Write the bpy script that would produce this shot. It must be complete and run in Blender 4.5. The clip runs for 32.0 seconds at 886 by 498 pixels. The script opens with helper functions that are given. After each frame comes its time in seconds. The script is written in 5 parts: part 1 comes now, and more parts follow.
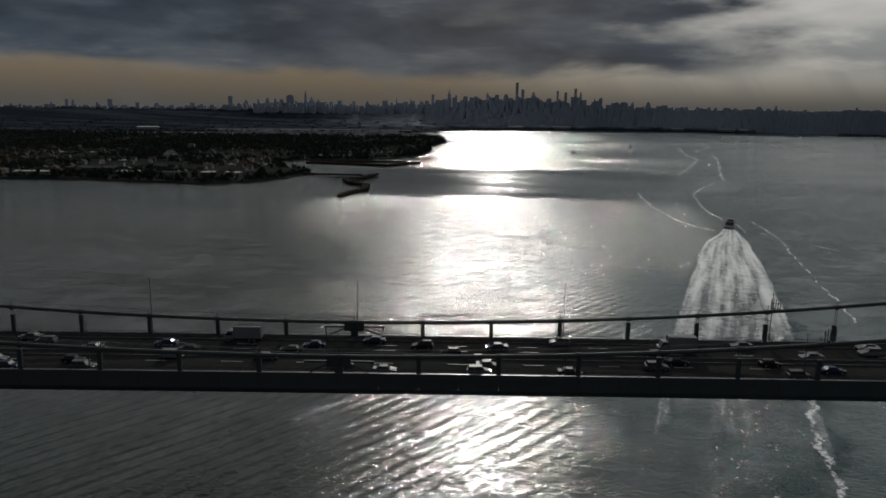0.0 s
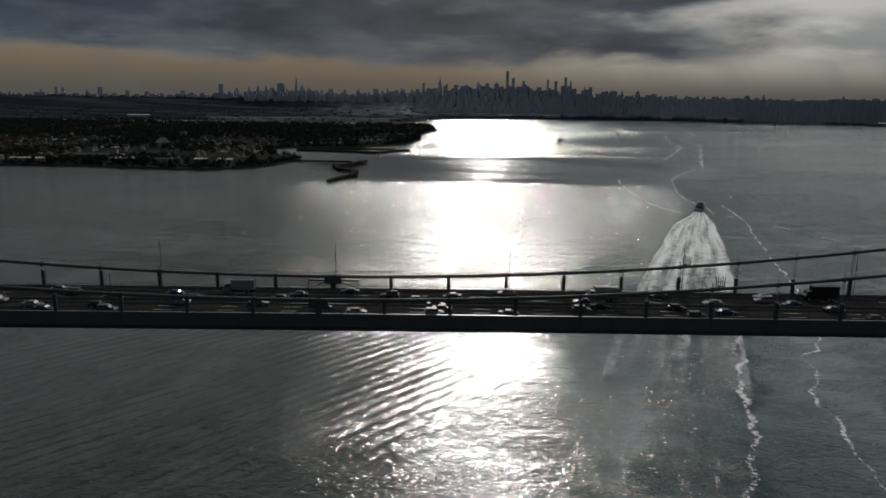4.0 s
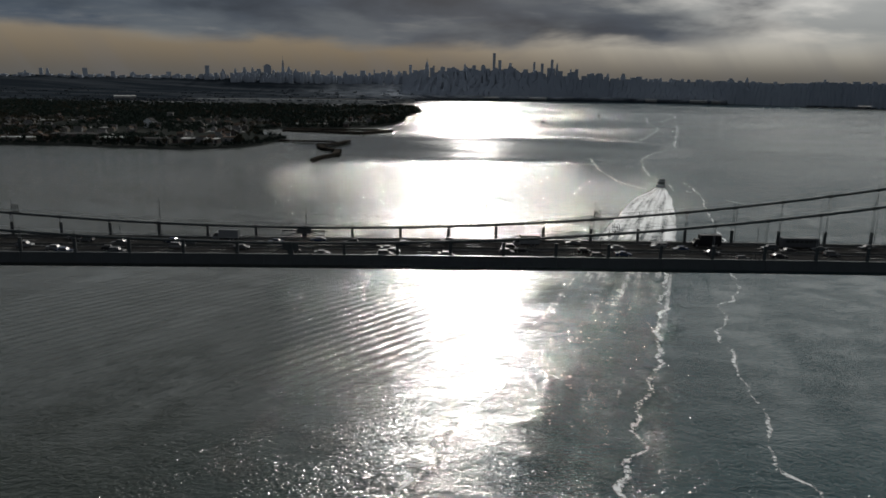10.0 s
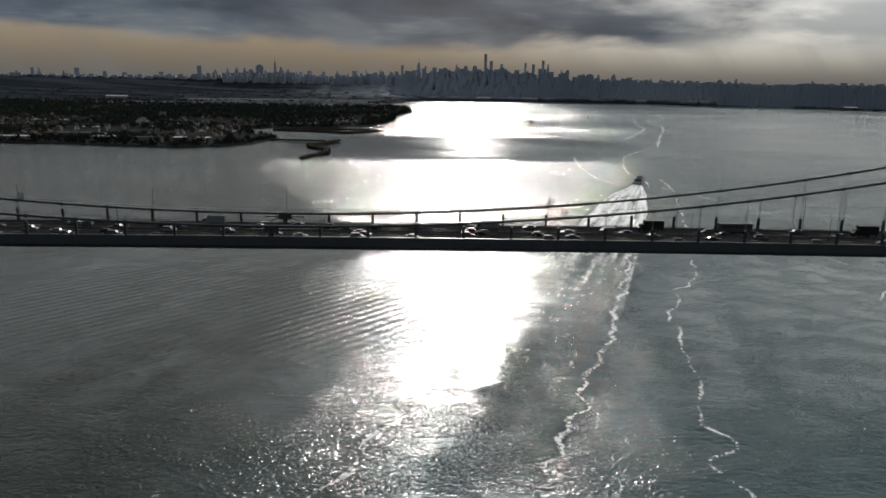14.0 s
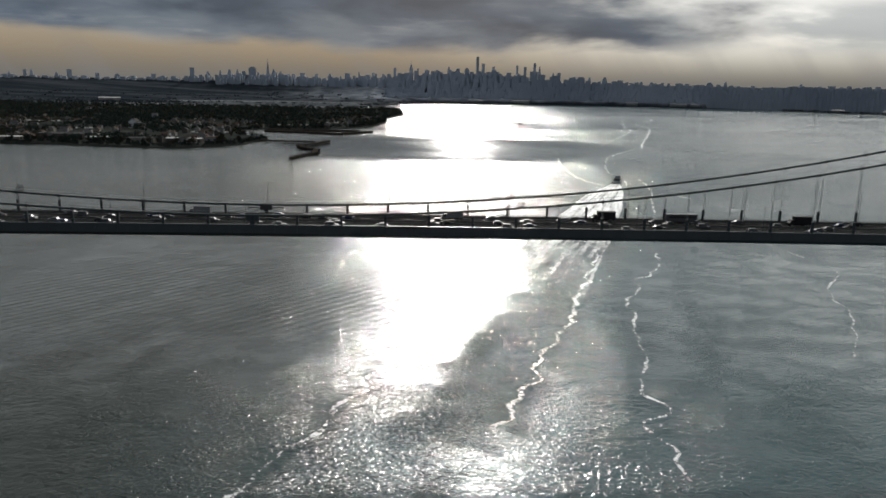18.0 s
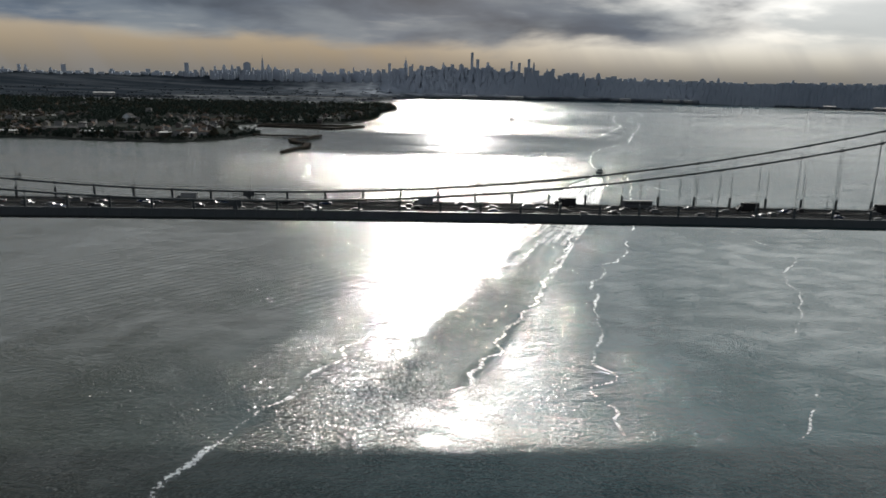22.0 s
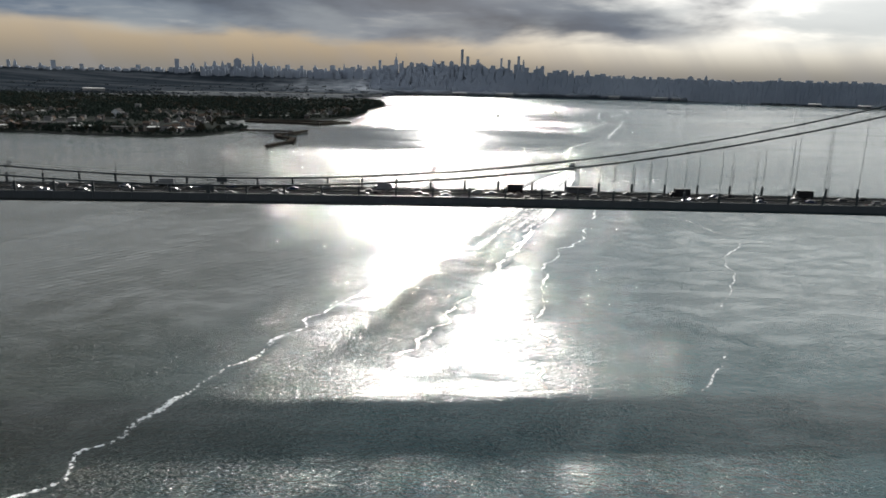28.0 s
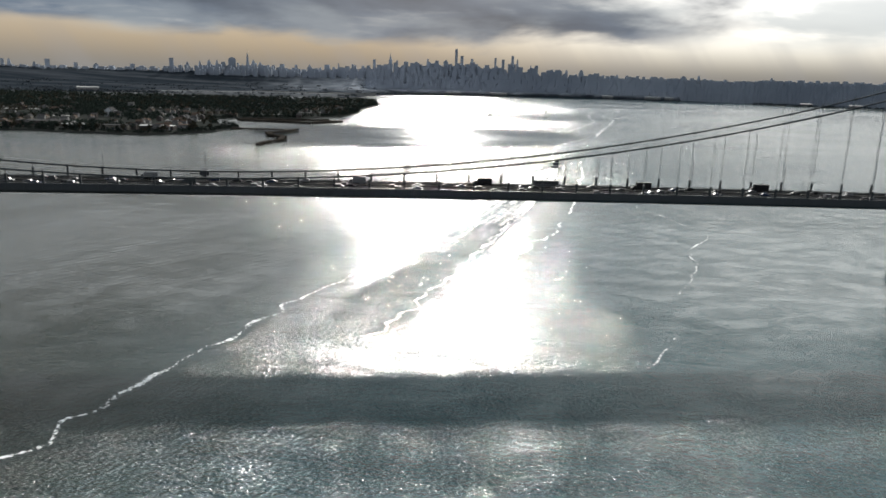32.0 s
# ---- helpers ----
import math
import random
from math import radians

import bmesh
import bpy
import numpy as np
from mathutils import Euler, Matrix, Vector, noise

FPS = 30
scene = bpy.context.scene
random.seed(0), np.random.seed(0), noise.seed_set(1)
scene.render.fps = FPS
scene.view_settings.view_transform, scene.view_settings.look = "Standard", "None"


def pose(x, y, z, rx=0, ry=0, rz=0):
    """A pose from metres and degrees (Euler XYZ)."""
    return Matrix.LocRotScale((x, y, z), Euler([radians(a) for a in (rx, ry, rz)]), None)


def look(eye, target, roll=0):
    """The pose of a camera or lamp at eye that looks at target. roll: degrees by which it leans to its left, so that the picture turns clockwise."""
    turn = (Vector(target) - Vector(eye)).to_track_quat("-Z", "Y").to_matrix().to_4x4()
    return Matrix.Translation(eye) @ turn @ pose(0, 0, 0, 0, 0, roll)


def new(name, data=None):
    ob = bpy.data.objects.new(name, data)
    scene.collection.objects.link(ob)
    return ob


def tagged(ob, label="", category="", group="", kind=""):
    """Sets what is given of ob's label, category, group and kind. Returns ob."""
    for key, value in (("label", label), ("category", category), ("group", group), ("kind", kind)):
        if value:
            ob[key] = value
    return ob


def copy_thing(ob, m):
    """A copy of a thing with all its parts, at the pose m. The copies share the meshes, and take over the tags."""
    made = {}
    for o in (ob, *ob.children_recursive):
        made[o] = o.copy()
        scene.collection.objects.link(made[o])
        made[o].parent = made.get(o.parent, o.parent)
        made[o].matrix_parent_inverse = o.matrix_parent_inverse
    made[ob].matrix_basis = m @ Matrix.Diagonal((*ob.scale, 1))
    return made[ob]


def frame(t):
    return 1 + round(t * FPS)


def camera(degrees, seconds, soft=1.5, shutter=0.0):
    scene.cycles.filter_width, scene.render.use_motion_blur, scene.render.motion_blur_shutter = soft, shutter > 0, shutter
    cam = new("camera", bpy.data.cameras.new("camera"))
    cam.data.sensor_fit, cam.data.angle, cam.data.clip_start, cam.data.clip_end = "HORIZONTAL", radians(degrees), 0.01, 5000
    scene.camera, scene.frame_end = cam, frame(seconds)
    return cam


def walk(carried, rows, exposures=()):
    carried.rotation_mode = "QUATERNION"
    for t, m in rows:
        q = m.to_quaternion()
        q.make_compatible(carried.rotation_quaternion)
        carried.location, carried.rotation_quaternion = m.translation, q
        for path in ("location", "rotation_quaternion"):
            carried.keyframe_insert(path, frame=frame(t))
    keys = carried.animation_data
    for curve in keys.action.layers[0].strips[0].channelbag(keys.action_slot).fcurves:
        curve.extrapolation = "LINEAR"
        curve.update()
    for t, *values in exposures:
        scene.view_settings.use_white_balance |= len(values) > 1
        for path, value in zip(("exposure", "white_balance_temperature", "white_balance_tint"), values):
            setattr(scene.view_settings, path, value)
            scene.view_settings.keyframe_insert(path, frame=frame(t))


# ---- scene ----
from mathutils import geometry

# camera: one lens; it backs away from the bridge at about 93 m above the water
cam = camera(64.19, 32.0, soft=1.7)
PATH = [
    (0.0, 20.03, -139.83, 94.20, 0.32, -10.86, -0.69),
    (1.0, 21.91, -147.56, 94.07, 0.17, -11.05, -0.70),
    (2.0, 23.45, -155.23, 93.97, -0.09, -11.26, -0.73),
    (3.0, 25.66, -162.62, 93.87, -0.12, -11.49, -0.74),
    (3.5, 26.48, -166.17, 93.81, -0.23, -11.61, -0.75),
    (5.5, 30.05, -180.16, 93.63, -0.55, -12.19, -0.80),
    (6.0, 30.85, -183.59, 93.59, -0.66, -12.34, -0.82),
    (7.0, 32.81, -190.18, 93.49, -0.77, -12.59, -0.84),
    (8.0, 34.72, -196.67, 93.41, -0.92, -12.82, -0.87),
    (9.0, 36.60, -203.00, 93.32, -1.08, -13.00, -0.90),
    (10.0, 38.57, -209.18, 93.24, -1.23, -13.12, -0.92),
    (11.0, 40.52, -215.24, 93.16, -1.38, -13.16, -0.95),
    (12.0, 42.54, -221.15, 93.08, -1.51, -13.16, -0.98),
    (13.0, 44.57, -226.94, 93.00, -1.64, -13.13, -1.00),
    (14.0, 46.64, -232.62, 92.93, -1.78, -13.06, -1.03),
    (14.5, 47.69, -235.41, 92.90, -1.86, -13.01, -1.04),
    (16.5, 51.99, -246.32, 92.77, -2.12, -12.86, -1.10),
    (17.0, 53.07, -248.98, 92.73, -2.17, -12.85, -1.11),
    (18.0, 55.25, -254.23, 92.67, -2.28, -12.86, -1.14),
    (19.0, 57.47, -259.36, 92.61, -2.37, -12.89, -1.16),
    (20.0, 59.78, -264.38, 92.54, -2.44, -12.95, -1.19),
    (21.0, 61.94, -269.36, 92.48, -2.54, -13.06, -1.22),
    (22.0, 64.33, -274.20, 92.42, -2.60, -13.19, -1.24),
    (23.0, 66.51, -279.02, 92.36, -2.71, -13.33, -1.27),
    (24.0, 68.84, -283.71, 92.30, -2.81, -13.41, -1.30),
    (25.0, 71.36, -288.28, 92.24, -2.88, -13.44, -1.32),
    (25.5, 72.38, -290.62, 92.22, -2.95, -13.44, -1.33),
    (27.5, 77.39, -299.48, 92.11, -3.10, -13.43, -1.38),
    (28.0, 78.41, -301.72, 92.09, -3.19, -13.41, -1.40),
    (29.0, 80.70, -305.93, 92.04, -3.31, -13.38, -1.42),
    (30.0, 83.28, -310.04, 91.97, -3.39, -13.38, -1.44),
    (31.0, 85.51, -314.28, 91.93, -3.51, -13.40, -1.47),
    (32.0, 88.27, -318.34, 91.87, -3.52, -13.44, -1.49),
]
EXPOSURES = [(0.0, -0.68), (6.0, -0.42), (9.0, -0.25), (14.0, 0.15), (19.0, 0.58), (25.0, 0.92), (32.0, 1.12)]
walk(cam, [(t, pose(x, y, z, 90 + pitch, roll, yaw)) for t, x, y, z, yaw, pitch, roll in PATH], EXPOSURES)

SUN_AZ, SUN_EL = 3.6, 19.0  # degrees, clockwise from +y, above the horizon


# ---- node helpers ----
class Nodes:
    def __init__(self, tree):
        self.t = tree
        tree.nodes.clear()

    def node(self, kind):
        return self.t.nodes.new(kind)

    def link(self, a, b):
        self.t.links.new(a, b)

    def put(self, sock, v):
        if isinstance(v, bpy.types.NodeSocket):
            self.link(v, sock)
        else:
            sock.default_value = v

    def math(self, op, a, b=0.0, clamp=False):
        n = self.node("ShaderNodeMath")
        n.operation, n.use_clamp = op, clamp
        self.put(n.inputs[0], a)
        self.put(n.inputs[1], b)
        return n.outputs[0]

    def mix(self, f, a, b, blend="MIX"):
        n = self.node("ShaderNodeMix")
        n.data_type, n.blend_type = "RGBA", blend
        self.put(n.inputs[0], f)
        self.put(n.inputs[6], a)
        self.put(n.inputs[7], b)
        return n.outputs[2]

    def noise(self, vec, scale, detail=3.0, rough=0.5, dist=0.0, color=False):
        n = self.node("ShaderNodeTexNoise")
        if vec is not None:
            self.link(vec, n.inputs["Vector"])
        n.inputs["Scale"].default_value = scale
        n.inputs["Detail"].default_value = detail
        n.inputs["Roughness"].default_value = rough
        n.inputs["Distortion"].default_value = dist
        return n.outputs["Color" if color else "Fac"]

    def step(self, v, lo, hi, a=0.0, b=1.0):
        n = self.node("ShaderNodeMapRange")
        n.interpolation_type = "SMOOTHSTEP"
        for i, q in enumerate((v, lo, hi, a, b)):
            self.put(n.inputs[i], q)
        return n.outputs[0]

    def mapped(self, vec, scale=(1, 1, 1), turn=0.0, loc=(0, 0, 0)):
        n = self.node("ShaderNodeMapping")
        self.link(vec, n.inputs[0])
        n.inputs["Location"].default_value = loc
        n.inputs["Rotation"].default_value = (0, 0, radians(turn))
        n.inputs["Scale"].default_value = scale
        return n.outputs[0]

    def xyz(self, x, y, z):
        n = self.node("ShaderNodeCombineXYZ")
        for i, q in enumerate((x, y, z)):
            self.put(n.inputs[i], q)
        return n.outputs[0]


# ---- world: broken cloud before a low sun, warm clear strip on the horizon ----
world = bpy.data.worlds.new("evening_sky")
scene.world = world
world.use_nodes = True
W = Nodes(world.node_tree)
gen = W.node("ShaderNodeTexCoord").outputs["Generated"]
sep = W.node("ShaderNodeSeparateXYZ")
W.link(gen, sep.inputs[0])
dx, dy, dz = sep.outputs
az = W.math("ARCTAN2", dx, dy)
el = W.math("ARCSINE", dz)
sky = W.node("ShaderNodeTexSky")
sky.sky_type, sky.sun_disc = "NISHITA", False
sky.sun_elevation, sky.sun_rotation = radians(SUN_EL), radians(SUN_AZ)
sky.air_density, sky.dust_density = 1.6, 3.0
clear = W.mix(1.0, sky.outputs[0], (0.05, 0.05, 0.05, 1), "MULTIPLY")
# cloud coordinates: a flat layer seen from below
up = W.math("ADD", W.math("MAXIMUM", dz, 0.0), 0.09)
layer = W.xyz(W.math("DIVIDE", dx, up), W.math("DIVIDE", dy, up), 0.3)
n_big = W.noise(layer, 0.75, 4, 0.55, 0.4)
n_mid = W.noise(W.mapped(layer, (1.0, 1.6, 1)), 1.9, 6, 0.6, 0.6)
streak = W.noise(W.xyz(W.math("MULTIPLY", az, 3.6), W.math("MULTIPLY", el, 13.0), 1.7), 1.7, 6, 0.5, 0.25)
wob = W.math("MULTIPLY", W.math("SUBTRACT", streak, 0.5), 0.075)
lump = W.noise(W.xyz(W.math("MULTIPLY", az, 6.5), W.math("MULTIPLY", el, 24.0), 4.2), 1.0, 5, 0.5, 0.15)
# lower edge of the cloud bank: highest at the far left, lowest in the middle
edge = W.math("ADD", 0.050, W.math("MULTIPLY", W.math("POWER", W.math("ABSOLUTE", W.math("SUBTRACT", az, 0.06)), 1.5), 0.05))
lift = W.math("SUBTRACT", W.math("ADD", el, wob), edge)
bank = W.step(lift, -0.012, 0.013)
# lighter tops and breaks in the bank
thin = W.step(W.math("ADD", W.math("MULTIPLY", streak, 0.65), W.math("MULTIPLY", n_mid, 0.35)), 0.54, 0.74)
right = W.step(W.math("ADD", az, W.math("ADD", W.math("MULTIPLY", W.math("SUBTRACT", lump, 0.5), 0.30), W.math("MULTIPLY", W.math("SUBTRACT", streak, 0.5), 0.45))), 0.27, 0.48)
cover = W.math("MULTIPLY", bank, W.math("SUBTRACT", 1.0, W.math("MULTIPLY", right, 0.82)))
warm = W.mix(W.step(az, -0.1, 0.45), (0.195, 0.153, 0.1, 1), (0.28, 0.26, 0.212, 1))
warm = W.mix(W.step(el, 0.055, 0.0), warm, (0.115, 0.112, 0.105, 1))
veil = W.mix(W.math("MULTIPLY", W.step(el, 0.012, 0.115), W.step(az, -0.1, 0.5, 0.16, 1.0)), warm, (0.93, 0.91, 0.86, 1))
dark = W.mix(W.step(streak, 0.3, 0.7), (0.033, 0.048, 0.070, 1), (0.074, 0.098, 0.132, 1))
dark = W.mix(W.step(lump, 0.42, 0.72), dark, (0.112, 0.135, 0.160, 1))
lit = W.mix(W.math("MULTIPLY", thin, 0.5), dark, (0.27, 0.275, 0.27, 1))
# grey tongues of cloud across the bright side, and shafts of light below the bank
tongue = W.math("MULTIPLY", W.step(W.math("ABSOLUTE", W.math("SUBTRACT", W.math("ADD", el, W.math("MULTIPLY", W.math("SUBTRACT", lump, 0.5), 0.05)), 0.085)), 0.04, 0.008), W.step(streak, 0.36, 0.55))
veil = W.mix(W.math("MULTIPLY", tongue, 0.65), veil, (0.22, 0.25, 0.265, 1))
veil = W.mix(W.math("MULTIPLY", W.step(streak, 0.45, 0.68), W.step(el, 0.06, 0.15, 0.0, 0.35)), veil, (0.36, 0.37, 0.36, 1))
shaft = W.noise(W.xyz(W.math("ADD", W.math("MULTIPLY", az, 14.0), W.math("MULTIPLY", el, 9.0)), 0.0, 2.0), 1.0, 3, 0.5)
veil = W.mix(W.math("MULTIPLY", W.step(shaft, 0.42, 0.66), W.step(el, 0.09, 0.02, 0.0, 0.3)), veil, (0.15, 0.15, 0.155, 1))
clouds = W.mix(cover, veil, lit)
# higher up, in front of the sun, the cloud is thin and bright
sx, sy, sz = (math.sin(radians(SUN_AZ)) * math.cos(radians(SUN_EL)), math.cos(radians(SUN_AZ)) * math.cos(radians(SUN_EL)), math.sin(radians(SUN_EL)))
dot = W.math("ADD", W.math("ADD", W.math("MULTIPLY", dx, sx), W.math("MULTIPLY", dy, sy)), W.math("MULTIPLY", dz, sz))
high = W.math("MULTIPLY", W.math("MULTIPLY", W.step(el, 0.145, 0.28), W.step(el, 0.85, 0.5)), W.math("MULTIPLY", W.step(dot, 0.3, 0.88), W.step(az, -0.75, -0.15, 0.5, 1.0)))
high_col = W.mix(n_mid, (0.63, 0.68, 0.705, 1), (1.1, 1.11, 1.09, 1))
# brighter cloud added low on the right, above the view, to brighten the water
high_col = W.mix(W.math("MULTIPLY", W.step(az, 0.05, 0.4), W.step(el, 0.42, 0.22)), high_col, (1.6, 1.62, 1.58, 1))
clouds = W.mix(high, clouds, high_col)
glow = W.math("POWER", W.math("MAXIMUM", dot, 0.0), 420.0)
glow = W.math("MULTIPLY", glow, W.math("ADD", 0.5, n_mid))
clouds = W.mix(1.0, clouds, W.mix(glow, (0, 0, 0, 1), (2.0, 1.95, 1.85, 1)), "ADD")
# away from the sun the cloud deck is an even grey
front = W.step(dot, -0.1, 0.55)
clouds = W.mix(front, W.mix(n_mid, (0.09, 0.105, 0.124, 1), (0.165, 0.18, 0.2, 1)), clouds)
total = W.mix(0.985, clear, clouds)
bg = W.node("ShaderNodeBackground")
W.link(total, bg.inputs[0])
bg.inputs[1].default_value = 1.0
W.link(bg.outputs[0], W.node("ShaderNodeOutputWorld").inputs[0])

sun_data = bpy.data.lights.new("sun", "SUN")
sun_data.energy, sun_data.angle, sun_data.color = 2.7, radians(1.3), (1.0, 0.96, 0.9)
sun = new("sun", sun_data)
sun.matrix_world = look((sx * 900, sy * 900, sz * 900), (0, 0, 0))


# ---- materials ----
def surface(name, a, b, rough=0.6, metal=0.0, scale=1.0, bump=0.0, bump_scale=None, vary=0.0, detail=5.0, gloss=0.5):
    """A painted, stony or leafy surface: two tones in a noise at two scales, relief, and a tint for each object."""
    m = bpy.data.materials.new(name)
    m.use_nodes = True
    N = Nodes(m.node_tree)
    co = N.node("ShaderNodeTexCoord").outputs["Object"]
    big = N.noise(co, scale * 0.17, 3)
    fine = N.noise(co, scale, detail, 0.6)
    f = N.step(N.math("ADD", N.math("MULTIPLY", big, 0.55), N.math("MULTIPLY", fine, 0.45)), 0.36, 0.64)
    col = N.mix(f, (*a, 1), (*b, 1))
    if vary:
        rnd = N.node("ShaderNodeObjectInfo").outputs["Random"]
        hsv = N.node("ShaderNodeHueSaturation")
        N.link(N.math("ADD", 1 - vary, N.math("MULTIPLY", rnd, 2 * vary)), hsv.inputs["Value"])
        N.link(col, hsv.inputs["Color"])
        col = hsv.outputs[0]
    s = N.node("ShaderNodeBsdfPrincipled")
    N.link(col, s.inputs["Base Color"])
    N.link(N.math("ADD", rough - 0.08, N.math("MULTIPLY", fine, 0.16), True), s.inputs["Roughness"])
    s.inputs["Metallic"].default_value = metal
    s.inputs["Specular IOR Level"].default_value = gloss
    if bump:
        bn = N.node("ShaderNodeBump")
        bn.inputs["Distance"].default_value = bump
        N.link(N.noise(co, bump_scale or scale * 2, 4), bn.inputs["Height"])
        N.link(bn.outputs[0], s.inputs["Normal"])
    N.link(s.outputs[0], N.node("ShaderNodeOutputMaterial").inputs[0])
    return m


STEEL = surface("bridge_steel_paint", (0.028, 0.034, 0.037), (0.047, 0.054, 0.057), 0.65, 0.0, 1.2, 0.004)
CABLE = surface("cable_wrap", (0.036, 0.044, 0.047), (0.058, 0.067, 0.07), 0.7, 0.0, 3.0, 0.006, 9)
ROPE = surface("suspender_rope", (0.2, 0.21, 0.22), (0.27, 0.28, 0.29), 0.5, 0.3, 4.0)
FASCIA = surface("fairing_panel", (0.026, 0.031, 0.035), (0.042, 0.048, 0.052), 0.6, 0.0, 0.8, 0.003, None, 0.07)
UNDER = surface("underside_paint", (0.035, 0.04, 0.043), (0.06, 0.065, 0.068), 0.75, 0.0, 1.0, 0.004)
ASPHALT = surface("asphalt", (0.025, 0.0245, 0.024), (0.04, 0.039, 0.038), 0.9, 0.0, 0.8, 0.004, 30, gloss=0.0)
LINE = surface("road_paint", (0.4, 0.4, 0.39), (0.6, 0.6, 0.58), 0.6, 0.0, 4.0)
CONCRETE = surface("barrier_concrete", (0.06, 0.06, 0.058), (0.11, 0.11, 0.105), 0.85, 0.0, 2.0, 0.003, gloss=0.1)
CAP = surface("parapet_cap_metal", (0.17, 0.178, 0.185), (0.26, 0.268, 0.275), 0.4, 0.3, 2.0)
RUBBER = surface("tyre_rubber", (0.015, 0.015, 0.015), (0.03, 0.03, 0.03), 0.85, 0, 9)
ALLOY = surface("wheel_alloy", (0.4, 0.41, 0.42), (0.5, 0.5, 0.52), 0.3, 0.9, 9)
GLASSY = surface("car_glass", (0.01, 0.012, 0.014), (0.02, 0.022, 0.024), 0.3, 0, 3, gloss=0.35)
LAMPGLASS = surface("headlight_glass", (0.6, 0.62, 0.64), (0.75, 0.76, 0.78), 0.15, 0, 3)
TAIL = surface("tail_light_plastic", (0.3, 0.01, 0.01), (0.4, 0.02, 0.015), 0.25, 0, 3)
BARK = surface("bark", (0.07, 0.055, 0.04), (0.13, 0.1, 0.075), 0.9, 0, 2.0, 0.03, gloss=0.0)
LEAF = surface("autumn_leaf_green", (0.022, 0.031, 0.027), (0.042, 0.054, 0.045), 0.75, 0, 0.25, 0, None, 0.3, gloss=0.0)
# leaf tone of the far trees, greyed and blued to paint in distance haze
LEAF_FAR = surface("hazed_foliage", (0.055, 0.066, 0.076), (0.085, 0.095, 0.104), 0.85, 0, 0.02, gloss=0.0)
LEAF2 = surface("autumn_leaf_brown", (0.038, 0.037, 0.028), (0.058, 0.054, 0.040), 0.75, 0, 0.25, 0, None, 0.3, gloss=0.0)
EARTH = surface("town_ground", (0.026, 0.030, 0.028), (0.048, 0.051, 0.047), 0.9, 0, 0.02, 0.2, 0.1, gloss=0.0)
FLATS = surface("dry_flats", (0.10, 0.11, 0.118), (0.16, 0.168, 0.175), 0.9, 0, 0.006, gloss=0.0)
PAVED = surface("pale_paving", (0.25, 0.25, 0.245), (0.34, 0.34, 0.33), 0.85, 0, 0.05, gloss=0.0)
ROOFS = [surface("roof_grey", (0.07, 0.07, 0.07), (0.12, 0.118, 0.115), 0.85, 0, 1.0, 0.02, gloss=0.0), surface("roof_brown", (0.1, 0.075, 0.06), (0.14, 0.105, 0.085), 0.85, 0, 1.0, 0.02, gloss=0.0),
         surface("roof_pale", (0.4, 0.4, 0.39), (0.55, 0.55, 0.54), 0.7, 0, 0.5, gloss=0.2)]
WALLS = [surface("wall_white", (0.2, 0.2, 0.197), (0.3, 0.298, 0.29), 0.8, 0, 0.6, gloss=0.0), surface("wall_brick", (0.09, 0.08, 0.076), (0.13, 0.115, 0.108), 0.85, 0, 1.0, gloss=0.0),
         surface("wall_cream", (0.17, 0.16, 0.14), (0.25, 0.235, 0.205), 0.8, 0, 0.6, gloss=0.0)]
PANE = surface("window_pane", (0.04, 0.05, 0.06), (0.07, 0.08, 0.09), 0.1, 0, 0.3)
TIMBER = surface("wet_pier_timber", (0.03, 0.027, 0.023), (0.06, 0.053, 0.046), 0.85, 0, 0.8, 0.03, gloss=0.0)
# far city: distance haze is put into these base colours, paler and bluer
TOWER_A = surface("hazed_masonry", (0.33, 0.37, 0.43), (0.40, 0.44, 0.5), 0.8, 0, 0.06, 0, None, 0.1, gloss=0.0)
TOWER_B = surface("hazed_glass", (0.31, 0.35, 0.415), (0.38, 0.42, 0.48), 0.5, 0, 0.06, 0, None, 0.1, gloss=0.0)
BLOCKS = surface("hazed_blocks", (0.36, 0.395, 0.455), (0.44, 0.475, 0.53), 0.85, 0, 0.01, gloss=0.0)
HULL = surface("boat_hull_paint", (0.05, 0.06, 0.075), (0.09, 0.1, 0.11), 0.35, 0, 1.0)
BOATWHITE = surface("boat_white", (0.55, 0.56, 0.57), (0.7, 0.71, 0.72), 0.4, 0, 1.0)
BUOYRED = surface("buoy_red", (0.35, 0.04, 0.03), (0.45, 0.06, 0.04), 0.5, 0, 2.0)
SAIL = surface("sailcloth", (0.25, 0.25, 0.24), (0.33, 0.33, 0.32), 0.8, 0, 1.0)


